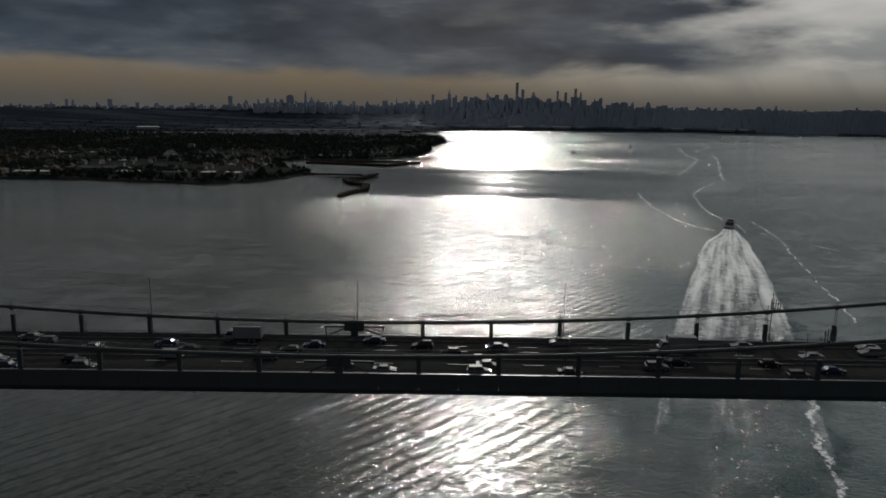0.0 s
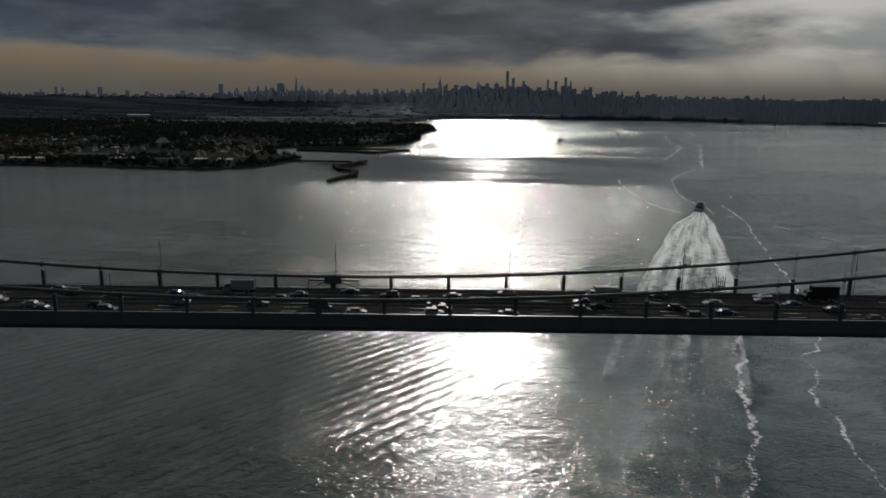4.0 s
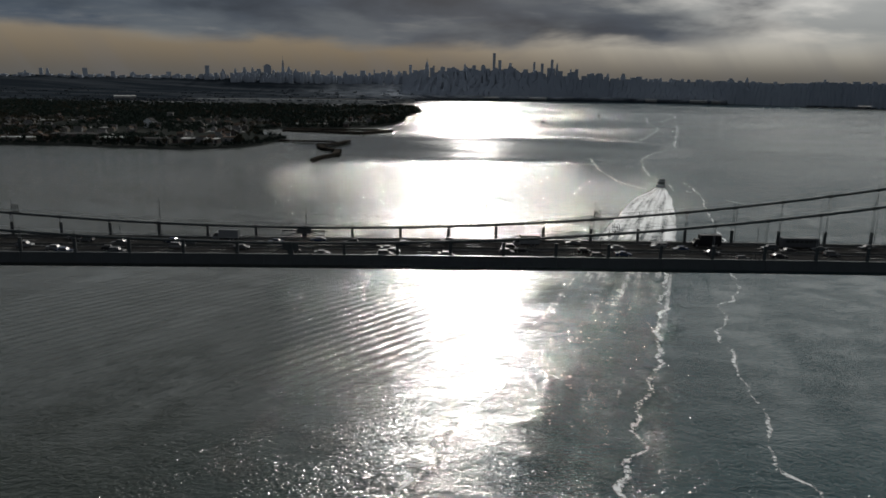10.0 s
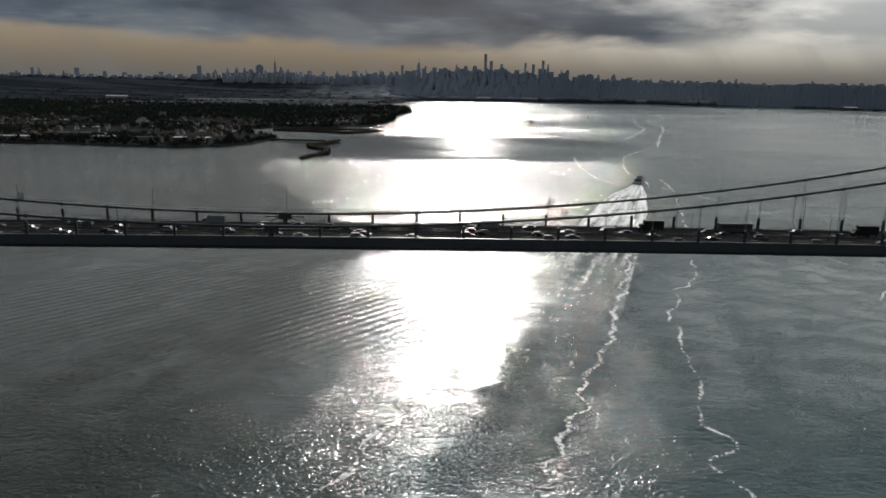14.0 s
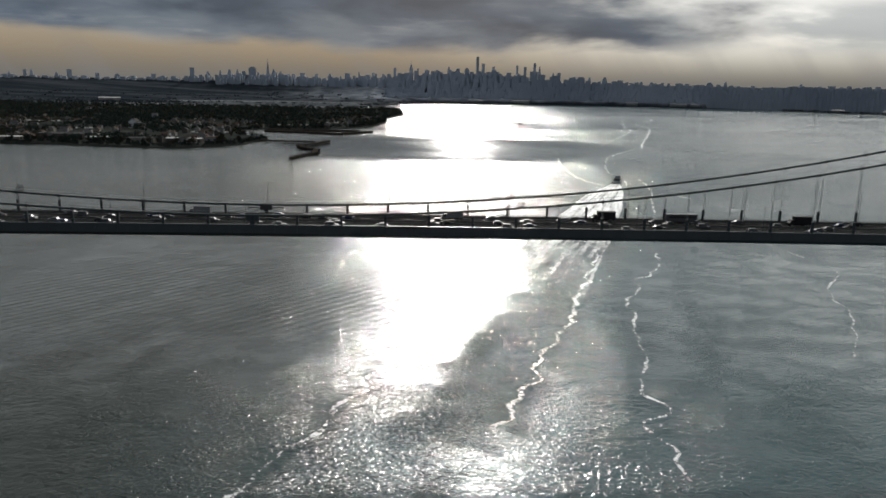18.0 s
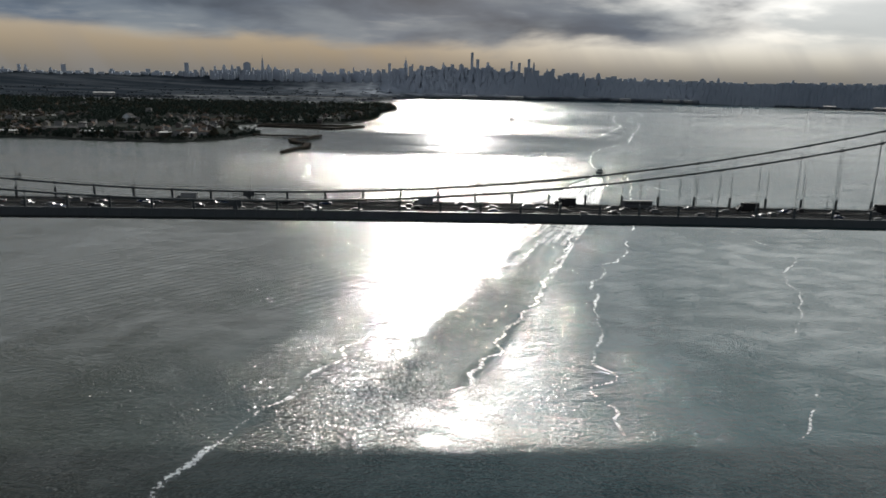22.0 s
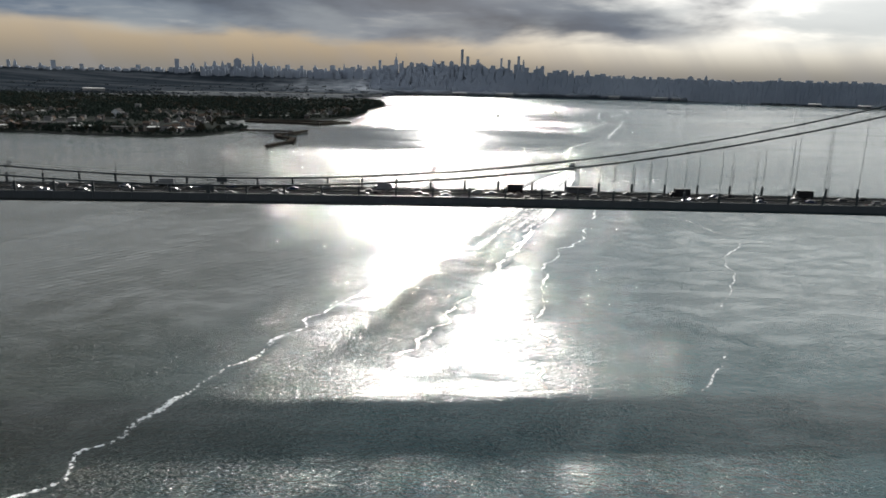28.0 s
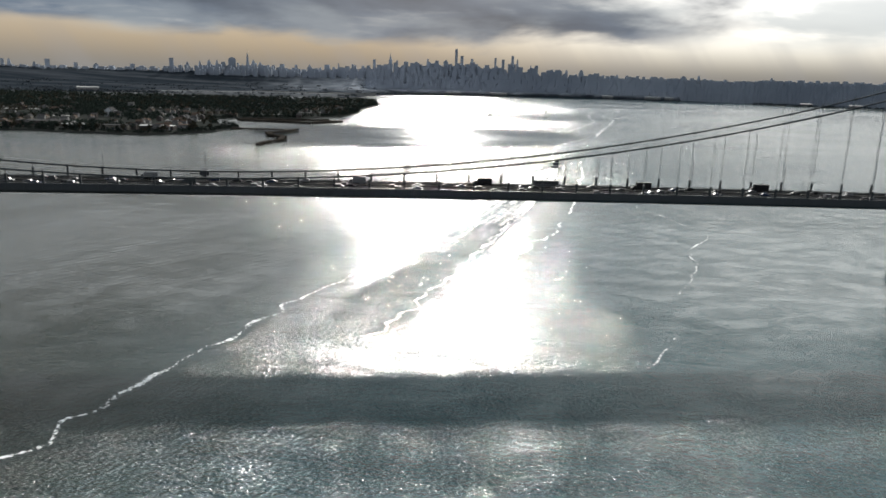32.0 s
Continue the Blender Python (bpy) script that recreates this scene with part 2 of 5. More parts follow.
def far_ground_material():
    """Far shore: dark woods low down and to the west, built-up land paled by painted haze above and to the east."""
    m = bpy.data.materials.new("hazed_shore_ground")
    m.use_nodes = True
    N = Nodes(m.node_tree)
    co = N.node("ShaderNodeTexCoord").outputs["Object"]
    s = N.node("ShaderNodeSeparateXYZ")
    N.link(co, s.inputs[0])
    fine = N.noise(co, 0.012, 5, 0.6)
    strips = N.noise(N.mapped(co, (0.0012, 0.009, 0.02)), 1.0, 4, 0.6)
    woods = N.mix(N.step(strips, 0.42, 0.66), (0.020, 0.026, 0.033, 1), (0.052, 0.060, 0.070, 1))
    # built-up tone carries painted haze, paler and bluer than the ground itself
    hazed_town = N.mix(N.step(fine, 0.35, 0.65), (0.25, 0.28, 0.325, 1), (0.35, 0.38, 0.42, 1))
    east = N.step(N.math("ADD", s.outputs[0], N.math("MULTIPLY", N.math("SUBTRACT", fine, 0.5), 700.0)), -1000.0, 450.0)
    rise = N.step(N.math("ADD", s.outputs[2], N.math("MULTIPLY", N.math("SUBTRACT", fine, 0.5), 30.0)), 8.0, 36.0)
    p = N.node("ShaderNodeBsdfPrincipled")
    N.link(N.mix(N.math("MULTIPLY", east, rise), woods, hazed_town), p.inputs["Base Color"])
    p.inputs["Roughness"].default_value = 0.9
    p.inputs["Specular IOR Level"].default_value = 0.0
    N.link(p.outputs[0], N.node("ShaderNodeOutputMaterial").inputs[0])
    return m


def water_material():
    m = bpy.data.materials.new("sea_water")
    m.use_nodes = True
    N = Nodes(m.node_tree)
    co = N.node("ShaderNodeTexCoord").outputs["Object"]
    # wind patches: long across the view, where the ripple is stronger or slack
    patch = N.noise(N.mapped(co, (0.0014, 0.0034, 1), 6), 1.0, 5, 0.55, 0.5)
    wind = N.step(patch, 0.40, 0.62)
    # lanes left by passing boats, along their track
    lane = N.step(N.noise(N.mapped(N.mapped(co, (1, 1, 1), 21), (0.045, 0.004, 1)), 1.0, 2, 0.5, 0.3), 0.36, 0.62)
    ripple = N.noise(N.mapped(co, (0.8, 1.25, 1), 14), 1.15, 2, 0.5, 0.3)
    chop = N.noise(N.mapped(co, (0.85, 1.0, 1), 8), 0.60, 3, 0.55, 0.3)
    swell = N.noise(N.mapped(co, (0.6, 1.0, 1), -10), 0.10, 2, 0.5, 0.2)
    # ship waves that fan out to the left of the wake
    tilt = N.mapped(co, (1, 1, 1), -47)
    wv = N.node("ShaderNodeTexWave")
    wv.wave_type, wv.bands_direction, wv.wave_profile = "BANDS", "Y", "SIN"
    N.link(tilt, wv.inputs["Vector"])
    wv.inputs["Scale"].default_value = 0.060
    wv.inputs["Distortion"].default_value = 2.2
    wv.inputs["Detail"].default_value = 2.0
    wv.inputs["Detail Scale"].default_value = 0.35
    s = N.node("ShaderNodeSeparateXYZ")
    N.link(co, s.inputs[0])
    X, Y, _ = s.outputs
    gx = N.math("DIVIDE", N.math("SUBTRACT", X, -45.0), 125.0)
    gy = N.math("DIVIDE", N.math("SUBTRACT", Y, 60.0), 95.0)
    lane = N.math("MULTIPLY", N.math("MULTIPLY", lane, N.step(X, 250.0, 130.0)), N.step(Y, 280.0, 160.0))
    clump = N.step(N.noise(N.mapped(co, (0.05, 0.085, 1), 12), 1.0, 3, 0.55, 0.4), 0.34, 0.66)
    fan = N.step(N.math("ADD", N.math("MULTIPLY", gx, gx), N.math("MULTIPLY", gy, gy)), 1.0, 0.15)
    hx = N.math("DIVIDE", N.math("SUBTRACT", X, 95.0), 75.0)
    hy = N.math("DIVIDE", N.math("SUBTRACT", Y, 250.0), 150.0)
    fan = N.math("MAXIMUM", fan, N.step(N.math("ADD", N.math("MULTIPLY", hx, hx), N.math("MULTIPLY", hy, hy)), 1.0, 0.2))
    rough_sea = N.math("MULTIPLY", N.math("ADD", 0.52, N.math("MULTIPLY", wind, 0.75)), N.math("ADD", 0.55, N.math("ADD", N.math("MULTIPLY", lane, 0.4), N.math("MULTIPLY", clump, 0.6))))
    # past the shade of the bridge the breeze is fresher; off to the left the water lies slack
    rough_sea = N.math("MULTIPLY", rough_sea, N.step(Y, -142.0, -112.0, 1.9, 1.0))
    rough_sea = N.math("MULTIPLY", rough_sea, N.math("SUBTRACT", 1.0, N.math("MULTIPLY", N.math("MULTIPLY", N.step(X, -30.0, -110.0), N.math("MULTIPLY", N.step(Y, -110.0, -60.0), N.step(Y, 200.0, 90.0))), 0.4)))
    # a smoother reach from the bridge towards the walk's end
    eased = N.math("MULTIPLY", N.step(Y, -118.0, -100.0), N.step(Y, 20.0, -40.0))
    rough_sea = N.math("MULTIPLY", rough_sea, N.math("SUBTRACT", 1.0, N.math("MULTIPLY", N.math("MULTIPLY", eased, N.step(X, -170.0, -20.0)), 0.2)))
    open_reach = N.math("MULTIPLY", N.math("MULTIPLY", N.step(Y, 150.0, 260.0), N.step(Y, 720.0, 560.0)), N.step(X, -200.0, -60.0))
    rough_sea = N.math("MULTIPLY", rough_sea, N.math("ADD", 1.0, N.math("MULTIPLY", open_reach, N.step(X, 60.0, -20.0, 0.25, 0.7))))
    # the boat's track, slantwise to the bridge: a churned lane with calmer water on its left
    wander = N.math("MULTIPLY", N.math("SUBTRACT", N.noise(N.mapped(co, (0.07, 0.05, 1)), 1.0, 5, 0.65), 0.5), 36.0)
    cross = N.math("ADD", N.math("SUBTRACT", X, N.math("MULTIPLY", Y, 0.385)), wander)
    near = N.math("MULTIPLY", N.step(Y, -110.0, -20.0), N.step(Y, 290.0, 190.0))
    churned = N.math("MULTIPLY", N.math("MULTIPLY", N.step(cross, 76.0, 88.0), N.step(cross, 118.0, 106.0)), near)
    calm = N.math("MULTIPLY", N.math("MULTIPLY", N.step(cross, 2.0, 26.0), N.step(cross, 84.0, 74.0)), N.step(Y, 40.0, 110.0))
    calm = N.math("MULTIPLY", calm, N.step(Y, 290.0, 190.0))
    rough_sea = N.math("MULTIPLY", rough_sea, N.math("ADD", 1.0, N.math("SUBTRACT", N.math("ADD", N.math("MULTIPLY", churned, 2.2), N.math("MULTIPLY", N.math("MULTIPLY", N.step(cross, 146.0, 160.0), near), 0.5)), N.math("MULTIPLY", calm, 0.3))))
    # a slack pool far out, and a breeze on the open reach beyond it
    ragged = N.math("MULTIPLY", N.math("SUBTRACT", patch, 0.5), 1.0)
    px = N.math("DIVIDE", N.math("SUBTRACT", X, 130.0), 340.0)
    py = N.math("DIVIDE", N.math("SUBTRACT", Y, 900.0), 230.0)
    slack = N.step(N.math("ADD", N.math("ADD", N.math("MULTIPLY", px, px), N.math("MULTIPLY", py, py)), ragged), 1.15, 0.6)
    breeze = N.math("MULTIPLY", N.math("MULTIPLY", N.step(X, -20.0, 160.0), N.step(X, 900.0, 350.0)), N.step(Y, 150.0, 600.0))
    rough_sea = N.math("MULTIPLY", rough_sea, N.math("ADD", 1.0, N.math("MULTIPLY", breeze, 0.8)))
    rough_sea = N.math("MULTIPLY", rough_sea, N.math("SUBTRACT", 1.0, N.math("MULTIPLY", slack, 0.86)))
    h = N.math("ADD", N.math("MULTIPLY", ripple, 0.40), N.math("MULTIPLY", chop, 0.62))
    h = N.math("ADD", N.math("MULTIPLY", h, rough_sea), N.math("MULTIPLY", swell, 0.45))
    h = N.math("ADD", h, N.math("MULTIPLY", N.math("MULTIPLY", wv.outputs["Fac"], fan), 0.25))
    bn = N.node("ShaderNodeBump")
    bn.inputs["Distance"].default_value = 0.85
    N.link(h, bn.inputs["Height"])
    shade = N.noise(N.mapped(co, (0.004, 0.006, 1)), 1.0, 3)
    silt = N.mix(shade, (0.022, 0.03, 0.026, 1), (0.036, 0.046, 0.04, 1))
    teal = N.mix(shade, (0.011, 0.044, 0.054, 1), (0.022, 0.068, 0.080, 1))
    tint = N.mix(N.step(N.math("ADD", X, N.math("MULTIPLY", N.math("SUBTRACT", patch, 0.5), 300.0)), -40.0, 170.0), silt, teal)
    p = N.node("ShaderNodeBsdfPrincipled")
    N.link(tint, p.inputs["Base Color"])
    N.link(N.math("ADD", 0.085, N.math("MULTIPLY", wind, 0.06)), p.inputs["Roughness"])
    p.inputs["IOR"].default_value = 1.333
    N.link(bn.outputs[0], p.inputs["Normal"])
    N.link(p.outputs[0], N.node("ShaderNodeOutputMaterial").inputs[0])
    return m


def foam_material(name, lo, hi, scale, streaks=False, rim=0.12, run=0.5):
    """Broken white froth: noise decides where there is froth; u runs across the strip, v along it."""
    m = bpy.data.materials.new(name)
    m.use_nodes = True
    N = Nodes(m.node_tree)
    tc = N.node("ShaderNodeTexCoord")
    co = tc.outputs["Object"]
    n1 = N.noise(co, scale, 6, 0.65, 0.6)
    n2 = N.noise(co, scale * 0.09, 3, 0.5)
    if streaks:
        n2 = N.noise(N.mapped(tc.outputs["UV"], (10.0, 0.014, 1)), 1.0, 2, 0.5, 0.0)
        n1 = N.math("ADD", N.math("MULTIPLY", n1, 0.45), N.math("MULTIPLY", N.noise(N.mapped(tc.outputs["UV"], (9.0, 0.16, 1)), 1.0, 4, 0.65, 0.6), 0.55))
    f = N.math("ADD", N.math("MULTIPLY", n1, 1.0 - run if streaks else 0.62), N.math("MULTIPLY", n2, run if streaks else 0.38))
    s = N.node("ShaderNodeSeparateXYZ")
    N.link(tc.outputs["UV"], s.inputs[0])
    c = N.math("MULTIPLY", N.math("ABSOLUTE", N.math("SUBTRACT", s.outputs[0], 0.5)), 2.0)
    if streaks:
        f = N.math("ADD", f, N.math("MULTIPLY", N.math("POWER", c, 4.0), rim))
        f = N.math("SUBTRACT", f, N.step(c, 0.86, 1.0, 0.0, 0.35))
        f = N.math("SUBTRACT", f, N.step(s.outputs[1], 170.0, 560.0, 0.0, 0.34))
    else:
        f = N.math("SUBTRACT", f, N.math("MULTIPLY", N.math("POWER", c, 2.0), 0.2))
    a = N.step(f, lo, hi)
    p = N.node("ShaderNodeBsdfPrincipled")
    p.inputs["Base Color"].default_value = (0.82, 0.85, 0.85, 1)
    p.inputs["Roughness"].default_value = 0.7
    N.link(a, p.inputs["Alpha"])
    N.link(p.outputs[0], N.node("ShaderNodeOutputMaterial").inputs[0])
    return m


WATER = water_material()
FAR_GROUND = far_ground_material()
FOAM = foam_material("foam_line", 0.45, 0.57, 0.75)
THIN_FOAM = foam_material("thin_foam", 0.41, 0.66, 0.6)
CHURN = foam_material("churned_water", 0.54, 0.70, 0.9, True, -0.1, 0.15)
FROTH = foam_material("wake_froth", 0.30, 0.62, 1.3, True, 0.07)


# ---- mesh helpers ----
def box(bm, c, s, turn=None):
    m = Matrix.Translation(c) @ (turn or Matrix()) @ Matrix.Diagonal((*s, 1))
    return bmesh.ops.create_cube(bm, size=1.0, matrix=m)["verts"]


def rod(bm, a, b, r, n=8, r2=None):
    a, b = Vector(a), Vector(b)
    d = b - a
    m = Matrix.Translation((a + b) / 2) @ d.to_track_quat("Z", "Y").to_matrix().to_4x4()
    bmesh.ops.create_cone(bm, cap_ends=True, segments=n, radius1=r, radius2=r if r2 is None else r2, depth=d.length, matrix=m)


def prism(bm, pts, y0, y1):
    """Extrude a side profile (x, z) across y."""
    a = [bm.verts.new((x, y0, z)) for x, z in pts]
    b = [bm.verts.new((x, y1, z)) for x, z in pts]
    n = len(pts)
    bm.faces.new(a)
    bm.faces.new(b[::-1])
    for i in range(n):
        bm.faces.new((a[i], b[i], b[(i + 1) % n], a[(i + 1) % n]))


def mesh(name, bm, material, bevel=0.0, smooth=False):
    if bevel:
        bmesh.ops.bevel(bm, geom=bm.edges[:], offset=bevel, segments=1, affect="EDGES")
    bmesh.ops.recalc_face_normals(bm, faces=bm.faces[:])
    me = bpy.data.meshes.new(name)
    bm.to_mesh(me)
    bm.free()
    me.materials.append(material)
    if smooth:
        me.polygons.foreach_set("use_smooth", [True] * len(me.polygons))
    return me


def part(name, data, parent, m=None, label=""):
    ob = new(name, data)
    ob.parent = parent
    if m is not None:
        ob.matrix_basis = m
    if label:
        tagged(ob, label)
    return ob


def thing(name, label, category, group="", m=None, kind="", data=None):
    ob = tagged(new(name, data), label, category, group, kind)
    if m is not None:
        ob.matrix_basis = m
    return ob


def shape(name, material, fn, bevel=0.0, smooth=False):
    bm = bmesh.new()
    fn(bm)
    return mesh(name, bm, material, bevel, smooth)


def soup(name, verts, faces, material):
    me = bpy.data.meshes.new(name)
    me.from_pydata(verts, [], faces)
    me.materials.append(material)
    return me


# ---- water ----
def water_sheet():
    bm = bmesh.new()
    bmesh.ops.create_grid(bm, x_segments=8, y_segments=8, size=9000)
    return thing("water", "grey-green tidal water with wind ripple and sun glitter", "water", kind="structure", data=mesh("water", bm, WATER))


water_sheet()


def ribbon(name, pts, width, material, label, z=0.05, wob=0.25, step=4.0, kind="stuff"):
    """A strip of foam along a smooth line through pts; width may be a pair (start, end)."""
    pts = [Vector((*p, 0)) for p in pts]
    widths = width if isinstance(width, tuple) else (width, width)
    line = []
    for i in range(len(pts) - 1):
        p0, p1, p2, p3 = pts[max(i - 1, 0)], pts[i], pts[i + 1], pts[min(i + 2, len(pts) - 1)]
        n = max(2, int((p2 - p1).length / step))
        for k in range(n):
            t = k / n
            line.append(0.5 * ((2 * p1) + (p2 - p0) * t + (2 * p0 - 5 * p1 + 4 * p2 - p3) * t * t + (3 * p1 - p0 - 3 * p2 + p3) * t ** 3))
    line.append(pts[-1])
    bm = bmesh.new()
    uv = bm.loops.layers.uv.new("UVMap")
    rows = []
    for i, p in enumerate(line):
        d = (line[min(i + 1, len(line) - 1)] - line[max(i - 1, 0)]).normalized()
        side = Vector((-d.y, d.x, 0))
        f = i / (len(line) - 1)
        q = min(int(f * (len(widths) - 1)), len(widths) - 2)
        w = widths[q] + (widths[q + 1] - widths[q]) * (f * (len(widths) - 1) - q)
        off = noise.noise(Vector((p.x * 0.09, p.y * 0.09, 3.1))) * w * wob * 4
        w *= 0.85 + 0.5 * wob * 2 * abs(noise.noise(Vector((p.x * 0.05, p.y * 0.05, 9.0))))
        rows.append([bm.verts.new(p + side * (off + w * q) + Vector((0, 0, z))) for q in (-0.5, 0, 0.5)])
    for i, (a, b) in enumerate(zip(rows, rows[1:])):
        for q in (0, 1):
            fc = bm.faces.new((a[q], a[q + 1], b[q + 1], b[q]))
            for lp, u, w in zip(fc.loops, (q / 2, q / 2 + 0.5, q / 2 + 0.5, q / 2), (i, i, i + 1, i + 1)):
                lp[uv].uv = (u, w * step)
    return thing(name, label, "foam", kind=kind, data=mesh(name, bm, material))


FOAM_LABEL = "broken white line of foam drifting on the water"
ribbon("foam_line", [(168, 157), (142, 85), (117, 13), (101, -21), (92, -44), (87, -60), (81, -75)], (4.4, 3.8), FOAM, FOAM_LABEL, 0.05, 0.4, 3.0)
ribbon("foam_line", [(200, 145), (186, 110), (171, 88), (157, 58), (147, 25), (141, -3), (137, -21), (131, -41), (131, -54), (132, -64), (122, -72), (127, -84), (121, -93), (124, -101)], 2.6, FOAM, FOAM_LABEL, 0.05, 0.45, 3.0)
ribbon("foam_line", [(70, 18), (56, -14), (43, -36), (33, -63), (24, -84), (15, -104), (6, -125), (0, -143), (-8, -164)], (1.8, 3.4, 4.0, 3.2), FOAM, FOAM_LABEL, 0.05, 0.4, 3.0)
ribbon("foam_line", [(280, 179), (283, 144), (285, 107), (258, 69), (244, 28), (216, -19)], 2.2, THIN_FOAM, FOAM_LABEL)
ribbon("foam_line", [(196, -70), (178, -97), (169, -105)], 1.8, THIN_FOAM, FOAM_LABEL)
ribbon("foam_line", [(278, 510), (285, 568), (300, 640), (326, 728), (360, 800), (416, 898)], 3.6, FOAM, FOAM_LABEL)
ribbon("foam_line", [(400, 1020), (470, 1180), (575, 1440), (620, 1650), (735, 2060)], 7, FOAM, FOAM_LABEL)
ribbon("foam_line", [(440, 930), (520, 1160), (660, 1560), (700, 1800), (835, 2080)], 7, FOAM, FOAM_LABEL)
# the boat's own wake: a spread of froth
BOAT = Vector((268, 470, 0))
ribbon("boat_wake", [(264, 462), (250, 425), (225, 365), (196, 285), (163, 200), (130, 115), (105, 45)], (8, 38, 50, 58, 63, 66, 66), FROTH, "pale fan of churned froth behind a speeding boat", 0.04, 0.0, 4)
ribbon("churned_water", [(150, 165), (128, 100), (104, 30), (82, -30), (66, -80)], (50, 52, 50, 46, 40), CHURN, "thin scattered froth in the track of a boat", 0.03, 0.0, 4)
ribbon("foam_line", [(300, 500), (292, 450), (280, 400), (262, 345), (246, 288), (230, 235), (214, 180)], (2.2, 3, 2.6), FOAM, FOAM_LABEL)
ribbon("foam_line", [(258, 735), (240, 620), (234, 525), (238, 470), (246, 448)], 3.2, FOAM, FOAM_LABEL)
ribbon("foam_line", [(84, 320), (90, 360), (99, 410), (104, 455)], (3, 8, 6, 3), THIN_FOAM, FOAM_LABEL)
ribbon("bow_wave", [(277, 486), (264, 468), (250, 440)], (1.5, 6), FOAM, "white bow wave close along a boat's side", 0.09, 0.1, 2)
ribbon("bow_wave", [(279, 484), (275, 462), (268, 438)], (1.5, 6), FOAM, "white bow wave close along a boat's side", 0.09, 0.1, 2)
ribbon("wake_crest", [(274, 455), (292, 400), (308, 350), (320, 300)], (1.5, 3), FOAM, "thin white crest of a bow wave", 0.07, 0.2)


# ---- suspension bridge: x along the deck, mid-span at 0, cables at y = -11.3 and 11.3 ----
BAY, SPAN, CAMBER = 15.24, 23, 1.88e-5
CABLE_LOW, CABLE_SAG, CABLE_Y = 48.39, 4.275e-4, 11.3


def deck_drop(x):
    return -CAMBER * x * x


def cable_z(x):
    return CABLE_LOW + CABLE_SAG * x * x


bridge = thing("suspension_bridge", "long grey steel suspension bridge with six busy lanes over the water", "bridge")


def bay_pose(x, y=0.0, z=0.0):
    return pose(x, y, z + deck_drop(x), 0, math.degrees(math.atan(2 * CAMBER * x)), 0)


def build_deck():
    L = BAY + 0.02
    slab = shape("deck_slab", ASPHALT, lambda bm: box(bm, (0, 0, 44.25), (L, 22.4, 0.4)))
    floor = shape("floor_beam", UNDER, lambda bm: prism_x(bm, [(-11.2, 44.0), (11.2, 44.0), (11.2, 43.2), (8.0, 42.1), (-8.0, 42.1), (-11.2, 43.2)], -0.25, 0.25))
    girder = shape("stiffening_girder", UNDER, lambda bm: (box(bm, (0, 0, 43.0), (L, 0.12, 2.4)), box(bm, (0, 0, 41.85), (L, 0.6, 0.1))))
    cap = shape("parapet_cap", CAP, lambda bm: box(bm, (0, 0, 0), (L - 1.15, 0.24, 0.07)), 0.01)
    fence = shape("parapet", CONCRETE, lambda bm: prism_x(bm, [(-0.28, 44.45), (0.28, 44.45), (0.12, 44.8), (0.1, 45.1), (-0.1, 45.1), (-0.12, 44.8)], -L / 2, L / 2))
    median = shape("median_barrier", CONCRETE, lambda bm: prism_x(bm, [(-0.3, 44.45), (0.3, 44.45), (0.14, 44.7), (0.09, 45.25), (-0.09, 45.25), (-0.14, 44.7)], -L / 2, L / 2))
    dash = shape("lane_marking", LINE, lambda bm: box(bm, (0, 0, 44.456), (4.2, 0.16, 0.008)))
    solid = shape("edge_line", LINE, lambda bm: box(bm, (0, 0, 44.456), (L, 0.14, 0.008)))
    panel = shape("fairing_panel", FASCIA, lambda bm: prism_x(bm, [(11.3, 45.28), (12.15, 45.28), (12.75, 42.35), (11.93, 41.18), (11.75, 41.3), (12.45, 42.35), (11.9, 45.0), (11.3, 45.0)], -BAY / 4 + 0.02, BAY / 4 - 0.02), 0.0)
    lip = shape("fairing_lip", UNDER, lambda bm: prism_x(bm, [(12.4, 42.3), (12.62, 42.3), (11.9, 41.22), (11.7, 41.3)], -L / 2, L / 2))
    tube = shape("handrail", STEEL, lambda bm: [rod(bm, (-L / 2, 0, z), (L / 2, 0, z), 0.05, 6) for z in (45.5, 45.85)] + [rod(bm, (-6.35 + i * 2.54, 0, 45.1), (-6.35 + i * 2.54, 0, 45.9), 0.05, 6) for i in range(6)])
    for k in range(-SPAN, SPAN):
        x = (k + 0.5) * BAY
        part("deck_slab", slab, bridge, bay_pose(x))
        part("median_barrier", median, bridge, bay_pose(x))
        for d in (-BAY / 4, BAY / 4):
            part("floor_beam", floor, bridge, bay_pose(x + d))
        for y in (-5.6, 5.6):
            part("stiffening_girder", girder, bridge, bay_pose(x, y * 1.8))
        for s in (-1, 1):
            part("parapet", fence, bridge, bay_pose(x, s * 10.95))
            part("parapet_cap", cap, bridge, bay_pose(x, s * 11.95, 45.32), "thin pale metal cap on the bridge parapet")
            part("handrail", tube, bridge, bay_pose(x, s * 10.95))
            flip = pose(0, 0, 0, 0, 0, 180 if s < 0 else 0)
            part("fairing_lip", lip, bridge, bay_pose(x) @ flip)
            for d in (-BAY / 4, BAY / 4):
                part("fairing_panel", panel, bridge, bay_pose(x + d) @ flip)
            part("edge_line", solid, bridge, bay_pose(x, s * 10.45))
            part("edge_line", solid, bridge, bay_pose(x, s * 0.55))
            for lane in (3.95, 7.2):
                part("lane_marking", dash, bridge, bay_pose(x, s * lane))


